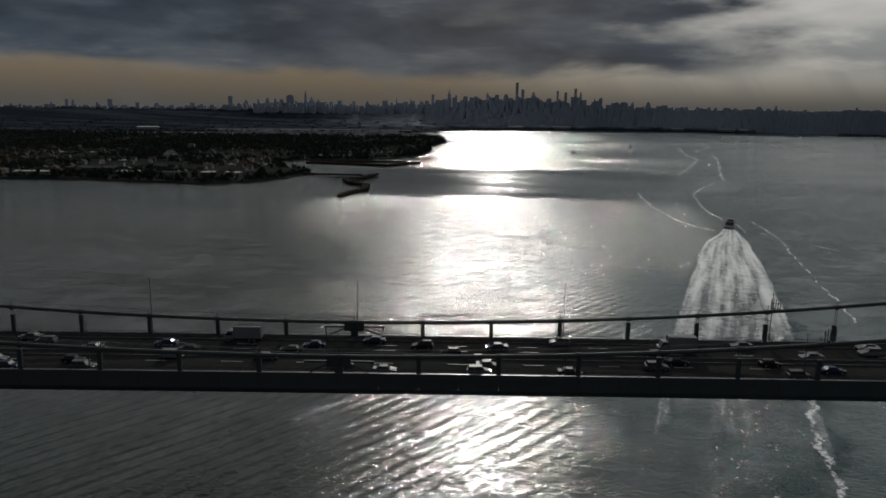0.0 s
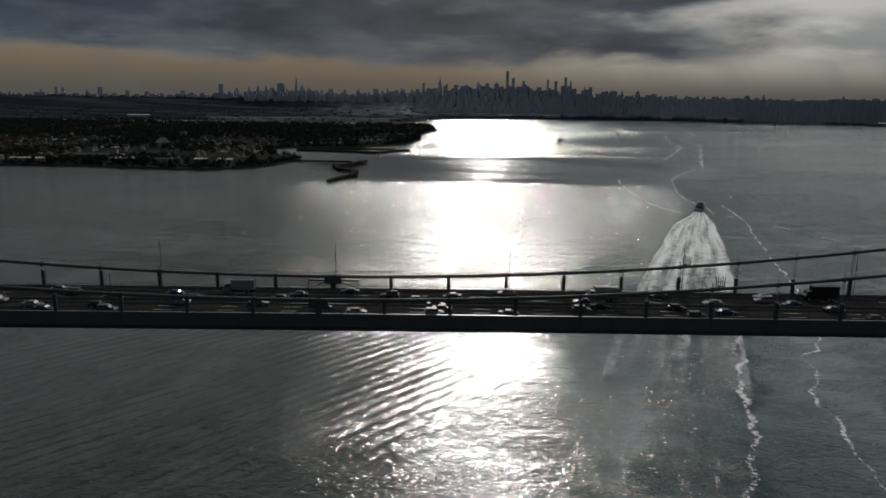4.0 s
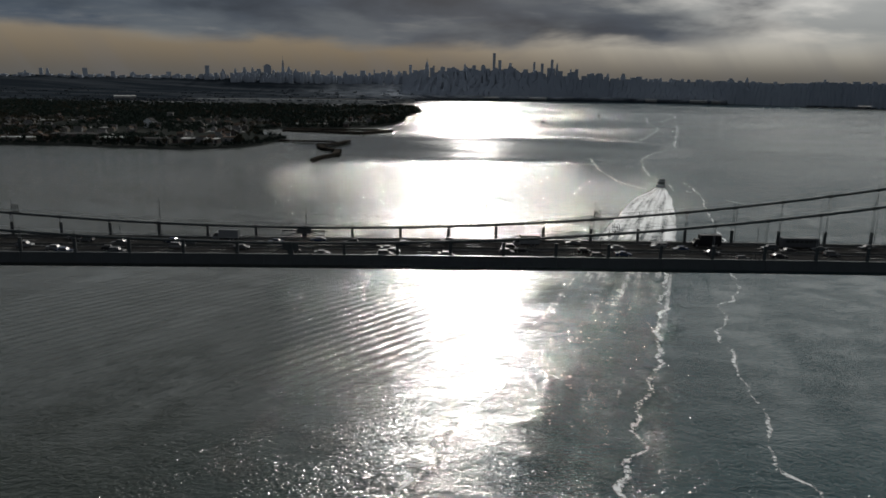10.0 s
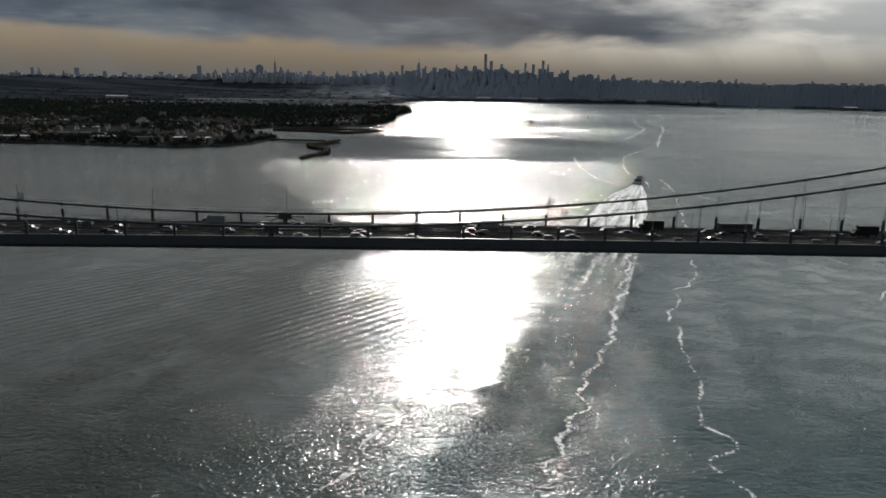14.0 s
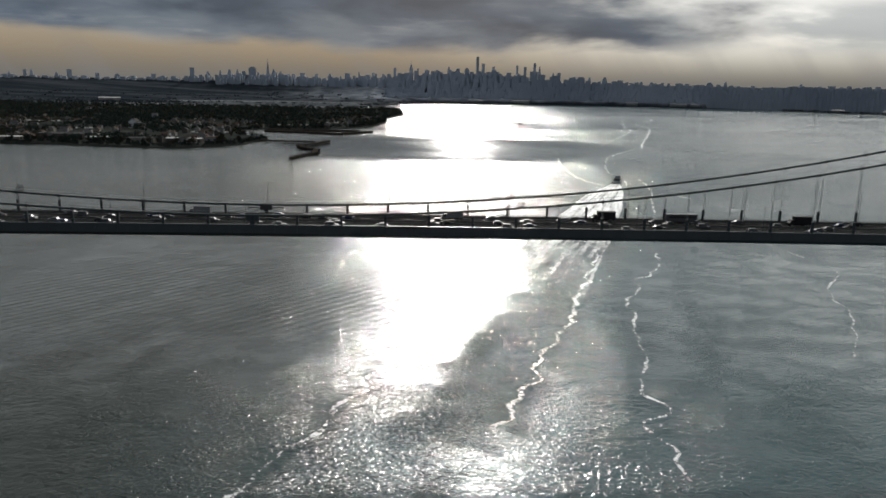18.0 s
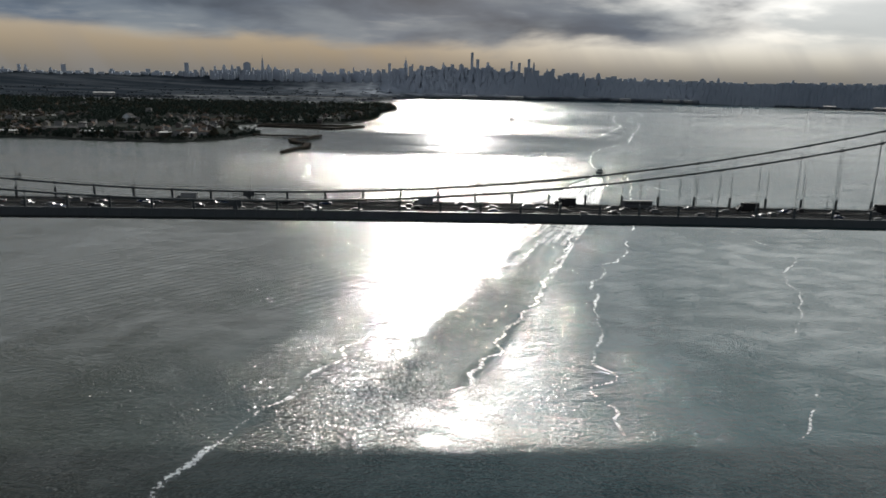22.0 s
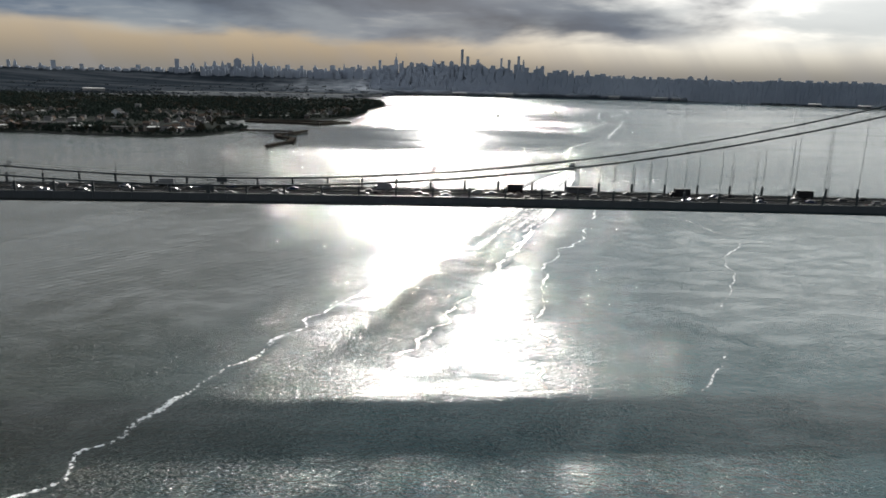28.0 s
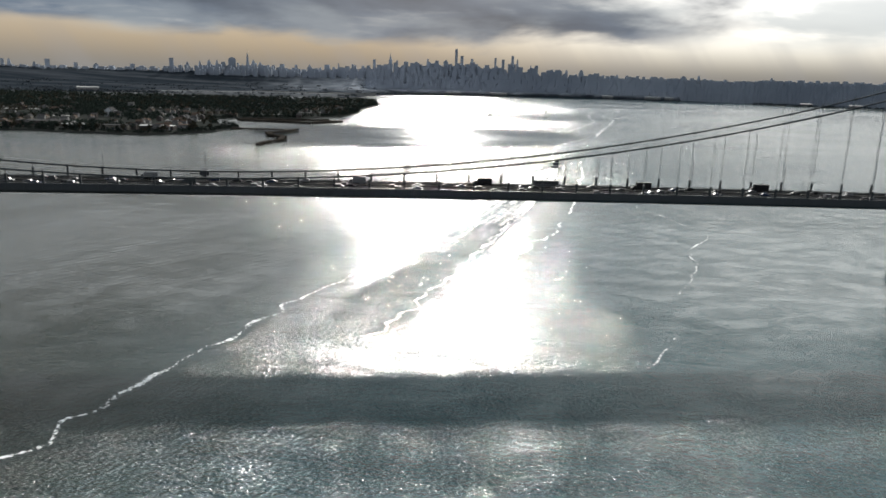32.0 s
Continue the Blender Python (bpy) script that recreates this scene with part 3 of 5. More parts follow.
def prism_x(bm, pts, x0, x1):
    """Extrude a cross-section (y, z) along x."""
    a = [bm.verts.new((x0, y, z)) for y, z in pts]
    b = [bm.verts.new((x1, y, z)) for y, z in pts]
    n = len(pts)
    bm.faces.new(a)
    bm.faces.new(b[::-1])
    for i in range(n):
        bm.faces.new((a[i], b[i], b[(i + 1) % n], a[(i + 1) % n]))


def sweep(bm, line, r, n=10):
    rings = []
    for p in line:
        rings.append([bm.verts.new(Vector(p) + Vector((0, math.cos(a) * r, math.sin(a) * r))) for a in (2 * math.pi * i / n for i in range(n))])
    for a, b in zip(rings, rings[1:]):
        for i in range(n):
            bm.faces.new((a[i], b[i], b[(i + 1) % n], a[(i + 1) % n]))
    bm.faces.new(rings[0])
    bm.faces.new(rings[-1][::-1])


def build_cables():
    xs = [i * BAY / 2 for i in range(-2 * SPAN, 2 * SPAN + 1)]
    sleeve = shape("suspender_sleeve", STEEL, lambda bm: (box(bm, (0, 0, 0.5), (0.85, 0.55, 1.0)), box(bm, (0, 0, 0.01), (1.0, 0.8, 0.02))), 0.0)
    rope = shape("suspender", ROPE, lambda bm: [rod(bm, (dx, 0, 0), (dx, 0, 1), 0.055, 6) for dx in (-0.22, 0.22)])
    band = shape("cable_band", STEEL, lambda bm: (rod(bm, (-0.55, 0, 0), (0.55, 0, 0), 0.5, 12), box(bm, (0, 0, -0.5), (0.5, 0.25, 0.3))))
    stay = shape("handrope_post", STEEL, lambda bm: (rod(bm, (0, -0.3, 0.3), (0, -0.3, 1.45), 0.05, 6), rod(bm, (0, 0.3, 0.3), (0, 0.3, 1.45), 0.05, 6)))
    for s in (-1, 1):
        y = s * CABLE_Y
        cable = part("main_cable", shape("main_cable", CABLE, lambda bm: sweep(bm, [(x, y, cable_z(x)) for x in xs], 0.4), 0, True), bridge, None, "thick dark main cable")
        for dy in (-0.3, 0.3):
            part("hand_rope", shape("hand_rope", ROPE, lambda bm: sweep(bm, [(x, y + dy, cable_z(x) + 1.35) for x in xs], 0.025, 5)), cable)
        for k in range(-SPAN + 1, SPAN):
            x = k * BAY
            foot = 44.9 + deck_drop(x)
            top = cable_z(x)
            slope = math.degrees(math.atan(2 * CABLE_SAG * x))
            part("cable_band", band, cable, pose(x, y, top, 0, -slope, 0))
            part("handrope_post", stay, cable, pose(x, y, top))
            h = min(top - foot, 4.35)
            part("suspender_sleeve", sleeve, bridge, Matrix.Translation((x, s * 11.55, foot)) @ Matrix.Diagonal((1, 1, h, 1)), "boxed steel sleeve at the foot of a suspender")
            if top - foot > h + 0.3:
                part("suspender", rope, bridge, Matrix.Translation((x, y, foot + h)) @ Matrix.Diagonal((1, 1, top - foot - h, 1)))
        # tie between cable and deck at mid-span
        tie = part("centre_tie", shape("centre_tie", STEEL, lambda bm: (box(bm, (0, y, 47.35), (4.4, 0.7, 1.9)), box(bm, (0, s * 11.55, 45.7), (1.6, 0.8, 1.9)))), bridge, None, "dark steel tie plate between cable and deck")
        for q in (-1, 1):
            part("tie_arm", shape("tie_arm", STEEL, lambda bm: (box(bm, (q * 4.4, y, 47.35), (4.6, 0.3, 0.4)), rod(bm, (q * 6.4, y, 47.2), (q * 6.4, s * 11.55, 46.3), 0.12, 6), rod(bm, (q * 2.2, y, 46.9), (q * 5.6, s * 11.55, 45.4), 0.16, 6))), tie)


def build_towers():
    """The towers stand just past the ends of the walk's view and carry the cables."""
    for sx_ in (-1, 1):
        x = sx_ * SPAN * BAY
        tw = part("bridge_tower", shape("bridge_tower", STEEL, lambda bm: [(prism(bm, [(x - 3.2, -1), (x + 3.2, -1), (x + 2.2, cable_z(x) + 1.5), (x - 2.2, cable_z(x) + 1.5)], s * 14.6 - 2.0, s * 14.6 + 2.0)) for s in (-1, 1)]), bridge, None, "tapering grey steel bridge tower leg pair")
        part("portal_beam", shape("portal_beam", STEEL, lambda bm: (box(bm, (x, 0, cable_z(x) - 2), (4, 27, 5)), box(bm, (x, 0, 39.5 + deck_drop(x)), (4, 27, 2.0)))), tw)
        part("pier_base", shape("pier_base", CONCRETE, lambda bm: box(bm, (x, 0, 1.5), (16, 44, 7)), 0.5), tw)


build_deck()
build_cables()
build_towers()


def build_lamps():
    first = None
    pole = shape("pole", STEEL, lambda bm: rod(bm, (0, 0, 0), (0, 0, 9.2), 0.11, 8, 0.06))
    arm = shape("arm", STEEL, lambda bm: rod(bm, (0, 0, 9.0), (0, -0.5, 9.2), 0.05, 6))
    head = shape("lamp_head", STEEL, lambda bm: box(bm, (0, -0.62, 9.2), (0.22, 0.4, 0.12)), 0.03)
    foot = shape("base_plate", STEEL, lambda bm: box(bm, (0, 0, 0.1), (0.4, 0.4, 0.2)))
    for s in (-1, 1):
        for k in range(-21, 22, 3):
            x = k * BAY + (0.8 if s > 0 else -2.4)
            m = pose(x, s * 11.0, 45.0 + deck_drop(x), 0, 0, 0 if s > 0 else 180) @ Matrix.Diagonal((1, 1, 1.42 if s > 0 else 1.0, 1))
            if first is None:
                first = thing("street_lamp", "slim dark steel lamp mast on the bridge parapet", "street lamp", "lamp masts along the bridge", m)
                for n, d in (("pole", pole), ("arm", arm), ("lamp_head", head), ("base_plate", foot)):
                    part(n, d, first)
            else:
                copy_thing(first, m)


def build_antennas():
    plate = shape("mounting_bar", STEEL, lambda bm: (box(bm, (0, 0, 0.4), (2.2, 0.12, 0.12)), box(bm, (0, 0, 1.6), (2.2, 0.12, 0.12)), box(bm, (-0.2, 0, 0.1), (0.3, 0.5, 0.9))))
    whip = shape("antenna_rod", STEEL, lambda bm: rod(bm, (0, 0, -0.3), (0, 0, 2.6), 0.09, 6))
    first = None
    for k, s in ((6, 1), (6, -1), (-6, 1), (-6, -1)):
        x = k * BAY + 1.7
        m = pose(x, s * 11.3, cable_z(x) + 0.25)
        if first is None:
            first = thing("antenna_array", "row of dark upright antenna rods clamped to the bridge cable", "antenna", "antenna arrays on the cables", m)
            part("mounting_bar", plate, first)
            for i in range(5):
                part("antenna_rod", whip, first, pose(-1 + i * 0.5, 0, 0.25 * (i % 2)))
        else:
            copy_thing(first, m)


build_lamps()
build_antennas()


# ---- vehicles ----
PAINTS = {n: surface("car_paint_" + n, c, tuple(min(1, v * 1.12) for v in c), 0.5, 0.0, 2.0, gloss=0.08) for n, c in
          {"white": (0.17, 0.176, 0.183), "silver": (0.085, 0.09, 0.096), "black": (0.02, 0.02, 0.022), "grey": (0.08, 0.084, 0.09), "blue": (0.02, 0.035, 0.08)}.items()}


def wheel_parts(car, xs, half, r):
    tyre = shape("tyre", RUBBER, lambda bm: rod(bm, (0, -0.12, 0), (0, 0.12, 0), r, 14))
    rim = shape("rim", ALLOY, lambda bm: rod(bm, (0, -0.13, 0), (0, 0.13, 0), r * 0.62, 10))
    for x in xs:
        for s in (-1, 1):
            w = part("wheel", tyre, car, pose(x, s * half, r))
            part("rim", rim, w)


def make_car(style, paint):
    L, wd, h, hood, roof0, roof1, back = {"sedan": (4.8, 1.84, 1.45, 0.92, -1.0, 0.55, 1.02), "suv": (4.75, 1.9, 1.72, 1.05, -1.95, 0.5, 1.12), "hatch": (4.2, 1.78, 1.5, 0.94, -1.5, 0.5, 1.0)}[style]
    f, r = L / 2, -L / 2
    car = thing({"sedan": "sedan_car", "suv": "suv_car", "hatch": "hatchback_car"}[style], f"{paint} {style} in traffic on the bridge roadway", "car", "cars on the bridge")
    body = [(r, 0.35), (r + 0.02, back * 0.9), (r + 0.12, back), (f - 1.35, hood), (f - 0.25, hood - 0.2), (f, 0.62), (f - 0.04, 0.3), (f - 0.5, 0.22), (r + 0.4, 0.22)]
    part("body", shape("body", PAINTS[paint], lambda bm: prism(bm, body, -wd / 2, wd / 2), 0.05), car)

    def cabin(bm, z0, z1, grow):
        lo = [(roof0 - (0.75 if style == "sedan" else 0.28), z0), (f - 1.3, z0)]
        hi = [(roof0, z1), (roof1, z1)]
        v = [bm.verts.new((x, s * (wd / 2 - 0.06 - (0.2 if z > z0 + 0.01 else 0) + grow), z)) for s in (-1, 1) for x, z in lo + hi[::-1]]
        bm.faces.new(v[:4])
        bm.faces.new(v[4:][::-1])
        for i in range(4):
            bm.faces.new((v[i], v[4 + i], v[4 + (i + 1) % 4], v[(i + 1) % 4]))

    part("glasshouse", shape("glasshouse", GLASSY, lambda bm: cabin(bm, hood - 0.03, h - 0.05, 0.0), 0.03), car)
    part("roof", shape("roof", PAINTS[paint], lambda bm: box(bm, ((roof0 + roof1) / 2, 0, h - 0.04), (roof1 - roof0 + 0.1, wd - 0.44, 0.09)), 0.03), car)
    pil = shape("pillar", PAINTS[paint], lambda bm: box(bm, ((roof0 + roof1) / 2 - 0.2, 0, (hood + h) / 2), (0.12, wd - 0.2, h - hood - 0.06)), 0.02)
    part("pillar", pil, car)
    wheel_parts(car, (f - 0.9, r + 0.95), wd / 2 - 0.1, 0.33)
    lamp = shape("headlight", LAMPGLASS, lambda bm: box(bm, (0, 0, 0), (0.16, 0.36, 0.14)), 0.02)
    tail = shape("tail_light", TAIL, lambda bm: box(bm, (0, 0, 0), (0.08, 0.34, 0.16)), 0.02)
    bumper = shape("bumper", PAINTS["black"], lambda bm: box(bm, (0, 0, 0), (0.14, wd - 0.2, 0.16)), 0.03)
    for s in (-1, 1):
        part("headlight", lamp, car, pose(f - 0.14, s * (wd / 2 - 0.3), 0.66))
        part("tail_light", tail, car, pose(r + 0.01, s * (wd / 2 - 0.28), back * 0.82))
    part("front_bumper", bumper, car, pose(f - 0.04, 0, 0.36))
    part("rear_bumper", bumper, car, pose(r + 0.02, 0, 0.42))
    return car


def make_truck(paint, L=8.2, h=3.6, bus=False):
    name = "bus" if bus else "box_truck"
    tr = thing(name, f"{paint} " + ("coach bus in traffic on the bridge" if bus else "box truck in traffic on the bridge roadway"), "bus" if bus else "truck", "trucks on the bridge")
    if bus:
        part("body", shape("body", PAINTS[paint], lambda bm: box(bm, (0, 0, 1.9), (L, 2.5, 2.9)), 0.12), tr)
        win = shape("window", GLASSY, lambda bm: box(bm, (0, 0, 0), (1.25, 2.54, 0.9)), 0.03)
        for i in range(int(L / 1.5) - 1):
            part("window", win, tr, pose(-L / 2 + 1.3 + i * 1.5, 0, 2.35))
    else:
        part("cargo_box", shape("cargo_box", PAINTS[paint], lambda bm: box(bm, (-1.0, 0, 0.95 + (h - 0.95) / 2), (L - 2.2, 2.45, h - 0.95)), 0.06), tr)
        part("cab", shape("cab", PAINTS[paint], lambda bm: prism(bm, [(L / 2 - 2.0, 0.5), (L / 2 - 2.0, 2.6), (L / 2 - 0.9, 2.6), (L / 2 - 0.35, 1.55), (L / 2, 1.4), (L / 2, 0.5)], -1.1, 1.1), 0.06), tr)
        part("windscreen", shape("windscreen", GLASSY, lambda bm: prism(bm, [(L / 2 - 1.8, 1.6), (L / 2 - 1.7, 2.4), (L / 2 - 0.88, 2.4), (L / 2 - 0.34, 1.62)], -1.12, 1.12)), tr)
        part("chassis", shape("chassis", PAINTS["black"], lambda bm: box(bm, (-0.5, 0, 0.72), (L - 1.5, 1.6, 0.4))), tr)
    wheel_parts(tr, (L / 2 - 1.1, -L / 2 + 1.6, -L / 2 + 2.7), 1.05, 0.48)
    return tr


def build_traffic():
    rng = random.Random(7)
    protos = [make_car(s, p) for s, p in (("sedan", "white"), ("suv", "grey"), ("sedan", "silver"), ("suv", "black"), ("sedan", "black"), ("hatch", "silver"), ("suv", "white"), ("sedan", "grey"), ("hatch", "black"), ("suv", "silver"), ("sedan", "blue"))]
    trucks = [make_truck("white"), make_truck("black", 9.0, 3.9), make_truck("grey", 12.0, 3.3, True)]
    used = set()
    lanes = [(-9.0, 1), (-5.6, 1), (-2.2, 1), (2.2, -1), (5.6, -1), (9.0, -1)]
    fixed = [(0, -24.0, 5), (1, 128.0, 5), (1, 203.0, 4), (2, 158.0, 5), (1, 262.0, 5), (0, 70.0, 4)]
    taken = []

    def place(proto, x, lane, key):
        y, way = lanes[lane]
        m = pose(x, y + rng.uniform(-0.25, 0.25), 44.455 + deck_drop(x), 0, 0, 0 if way > 0 else 180)
        taken.append((lane, x))
        if key in used:
            copy_thing(proto, m)
        else:
            used.add(key)
            proto.matrix_basis = m

    for i, x, lane in fixed:
        place(trucks[i], x, lane, ("t", i))
    for lane in range(6):
        x = -190 + rng.uniform(0, 20)
        while x < 345:
            x += rng.uniform(12, 60) if lane < 3 else rng.uniform(10, 44)
            if x < 342 and all(l != lane or abs(x - q) > 12 for l, q in taken):
                i = rng.randrange(len(protos))
                place(protos[i], x, lane, ("c", i))


build_traffic()


# ---- land ----
def inside(p, poly):
    x, y = p
    hit = False
    for (x0, y0), (x1, y1) in zip(poly, poly[1:] + poly[:1]):
        if (y0 > y) != (y1 > y) and x < (x1 - x0) * (y - y0) / (y1 - y0) + x0:
            hit = not hit
    return hit


def fringe(poly, amp, step=25.0, seed=0.0):
    """The outline cut finer, with an uneven edge."""
    out = []
    for (x0, y0), (x1, y1) in zip(poly, poly[1:] + poly[:1]):
        n = max(1, int(math.hypot(x1 - x0, y1 - y0) / step))
        n = min(n, 60)
        for i in range(n):
            x, y = x0 + (x1 - x0) * i / n, y0 + (y1 - y0) * i / n
            v = noise.noise_vector(Vector((x * 0.02, y * 0.02, seed)))
            out.append((x + v.x * amp, y + v.y * amp))
    return out


def land(name, poly, z, material, label, amp=6.0, bank=5.0):
    pts = fringe(poly, amp)
    bm = bmesh.new()
    top = [bm.verts.new((x, y, z)) for x, y in pts]
    cx, cy = sum(p[0] for p in pts) / len(pts), sum(p[1] for p in pts) / len(pts)
    n = len(pts)
    area = sum(pts[i][0] * pts[(i + 1) % n][1] - pts[(i + 1) % n][0] * pts[i][1] for i in range(n))
    low = []
    for i, (x, y) in enumerate(pts):
        (xa, ya), (xb, yb) = pts[i - 1], pts[(i + 1) % n]
        d = Vector((yb - ya, xa - xb)).normalized() * (bank if area > 0 else -bank)
        low.append(bm.verts.new((x + d.x, y + d.y, -1.5)))
    for tri in geometry.tessellate_polygon([[Vector((x, y, 0)) for x, y in pts]]):
        bm.faces.new([top[i] for i in tri])
    for i in range(n):
        bm.faces.new((top[i], low[i], low[(i + 1) % n], top[(i + 1) % n]))
    return thing(name, label, "land", kind="structure", data=mesh(name, bm, material))


LOTS = ((-520, 1010, 120, 26, 4), (-380, 960, 90, 18, -6), (-330, 1120, 70, 40, 8), (-640, 1180, 150, 30, 3), (-420, 1330, 110, 24, -4), (-220, 1420, 90, 22, 10), (-760, 1420, 160, 34, 5), (-150, 1560, 120, 24, 14), (-500, 1640, 140, 30, 0))
PENINSULA = [(-2600, 720), (-1500, 770), (-900, 800), (-561, 814), (-483, 818), (-393, 797), (-292, 779), (-239, 814), (-211, 869), (-204, 914), (-188, 950), (-205, 1000), (-245, 1050), (-280, 1130), (-290, 1210),
             (-262, 1257), (-174, 1264), (-87, 1346), (-43, 1448), (-20, 1612), (-26, 1900), (16, 2190), (6, 2420), (-20, 2640), (-98, 2860), (-300, 2960), (-900, 3020), (-2600, 3100)]
land("ground_peninsula", PENINSULA, 2.2, EARTH, "low wooded peninsula with houses along a dark shore")


def ring_point(a, r):
    """A place seen from the water off mid-span: a degrees clockwise from +y, r metres away."""
    return 45 + r * math.sin(radians(a)), -227 + r * math.cos(radians(a))


def glide(v, lo, hi):
    q = max(0.0, min(1.0, (v - lo) / (hi - lo)))
    return q * q * (3 - 2 * q)


def shore_radius(a):
    """How far off the opposite shore lies; a channel opens between the city and the island."""
    if a > 22.6:
        return 4840
    return 3350 + 800 * glide(a, -4, 1) + 570 * glide(a, 1, 12)


def far_land(name, label, a0, a1, material):
    """A stretch of the far shore, rising inland to a ridge, as one sheet."""
    bm = bmesh.new()
    rows = []
    for i in range(int((a1 - a0) * 4) + 1):
        a = a0 + i * 0.25
        r0 = shore_radius(a) + 18 * noise.noise(Vector((a * 0.8, 2, 0)))
        row = []
        ridge = 109 + 24 * glide(a, -4, 14) + 5 * noise.noise(Vector((a * 0.9, 7, 0)))
        for f, z in ((-0.02, -1.5), (0, 1.2), (0.12, 4), (0.35, 12), (0.7, 42), (1.0, ridge)):
            x, y = ring_point(a, r0 + (4862 - r0) * f)
            row.append(bm.verts.new((x, y, z + (5 * noise.noise(Vector((x * 0.004, y * 0.004, 5))) if f > 0.1 else 0))))
        rows.append(row)
    for p, q in zip(rows, rows[1:]):
        for j in range(len(p) - 1):
            bm.faces.new((p[j], q[j], q[j + 1], p[j + 1]))
    return thing(name, label, "land", kind="structure", data=mesh(name, bm, material, 0, True))


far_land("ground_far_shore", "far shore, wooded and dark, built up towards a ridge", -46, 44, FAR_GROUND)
FLAT_FIELD = [ring_point(a, r) for a, r in ((-17.5, 3400), (-14, 3385), (-9, 3380), (-4.6, 3380), (-3.4, 3520), (-3.2, 3640), (-8, 3690), (-13, 3700), (-17.5, 3640))]
land("ground_flats", FLAT_FIELD, 11.0, FLATS, "pale open airfield flats on the far shore", 6, 60)
BACK_FIELD = [(-1500, 2640), (-700, 2600), (-160, 2650), (-125, 2810), (-320, 2920), (-900, 2980), (-1600, 3010)]
land("ground_back_flats", BACK_FIELD, 2.7, FLATS, "pale open flats behind the woods", 5, 6)
ISLAND = [ring_point(a, r) for a, r in ((27.3, 4520), (28.2, 4450), (31, 4330), (36, 4230), (46, 4200), (46, 4330), (36, 4370), (31, 4470), (28.6, 4560))]
land("ground_island", ISLAND, 2.0, EARTH, "low dark island with sparse trees and sheds", 5, 6)
SPIT = [ring_point(a, r) for a, r in ((21.6, 4700), (23.0, 4700), (24.5, 4730), (24.7, 4750), (23.6, 4775), (21.6, 4790))]
land("ground_spit", SPIT, 2.0, EARTH, "low spit of land before a channel", 4, 6)
BAR = [ring_point(a, r) for a, r in ((25.2, 4560), (26.4, 4530), (26.8, 4545), (26.2, 4585))]
land("ground_bar", BAR, 0.9, EARTH, "low dark bar of stones off the island", 3, 3)

# ---- skyline ----
DOWNTOWN = [(-28.37, 119, 21), (-26.67, 131, 18), (-25.79, 144, 18), (-25.43, 145, 18), (-24.03, 133, 21), (-23.28, 149, 28), (-21.64, 134, 21), (-20.43, 133, 35), (-18.18, 137, 28), (-15.68, 176, 28), (-14.64, 156, 32),
            (-13.81, 164, 21), (-13.19, 171, 32), (-12.65, 172, 21), (-12.23, 163, 25), (-11.63, 190, 49), (-10.56, 214, 18), (-10.16, 179, 25), (-9.69, 167, 28), (-8.76, 153, 21), (-7.16, 158, 18), (-6.2, 163, 18), (-4.1, 176, 11)]
MIDTOWN = [(-1.49, 203, 18), (-0.3, 222, 32), (0.81, 196, 35), (2.45, 215, 25), (3.12, 206, 25), (3.78, 210, 32), (4.55, 277, 18), (4.97, 238, 21), (5.72, 222, 18), (7.44, 231, 14), (8.01, 222, 18), (8.7, 245, 18), (9.06, 226, 18),
           (10.04, 191, 21), (10.47, 192, 21), (11.57, 170, 25), (12.22, 164, 21), (12.65, 171, 18), (13.71, 172, 35)]
UPTOWN = [(16.26, 159, 28), (16.97, 157, 28), (17.71, 154, 18), (18.13, 151, 18), (20.82, 161, 49), (21.84, 168, 21), (24.66, 137, 21), (26.49, 160, 14), (27.43, 143, 25), (28.85, 144, 21), (29.31, 145, 21), (29.73, 142, 28), (30.16, 137, 21)]


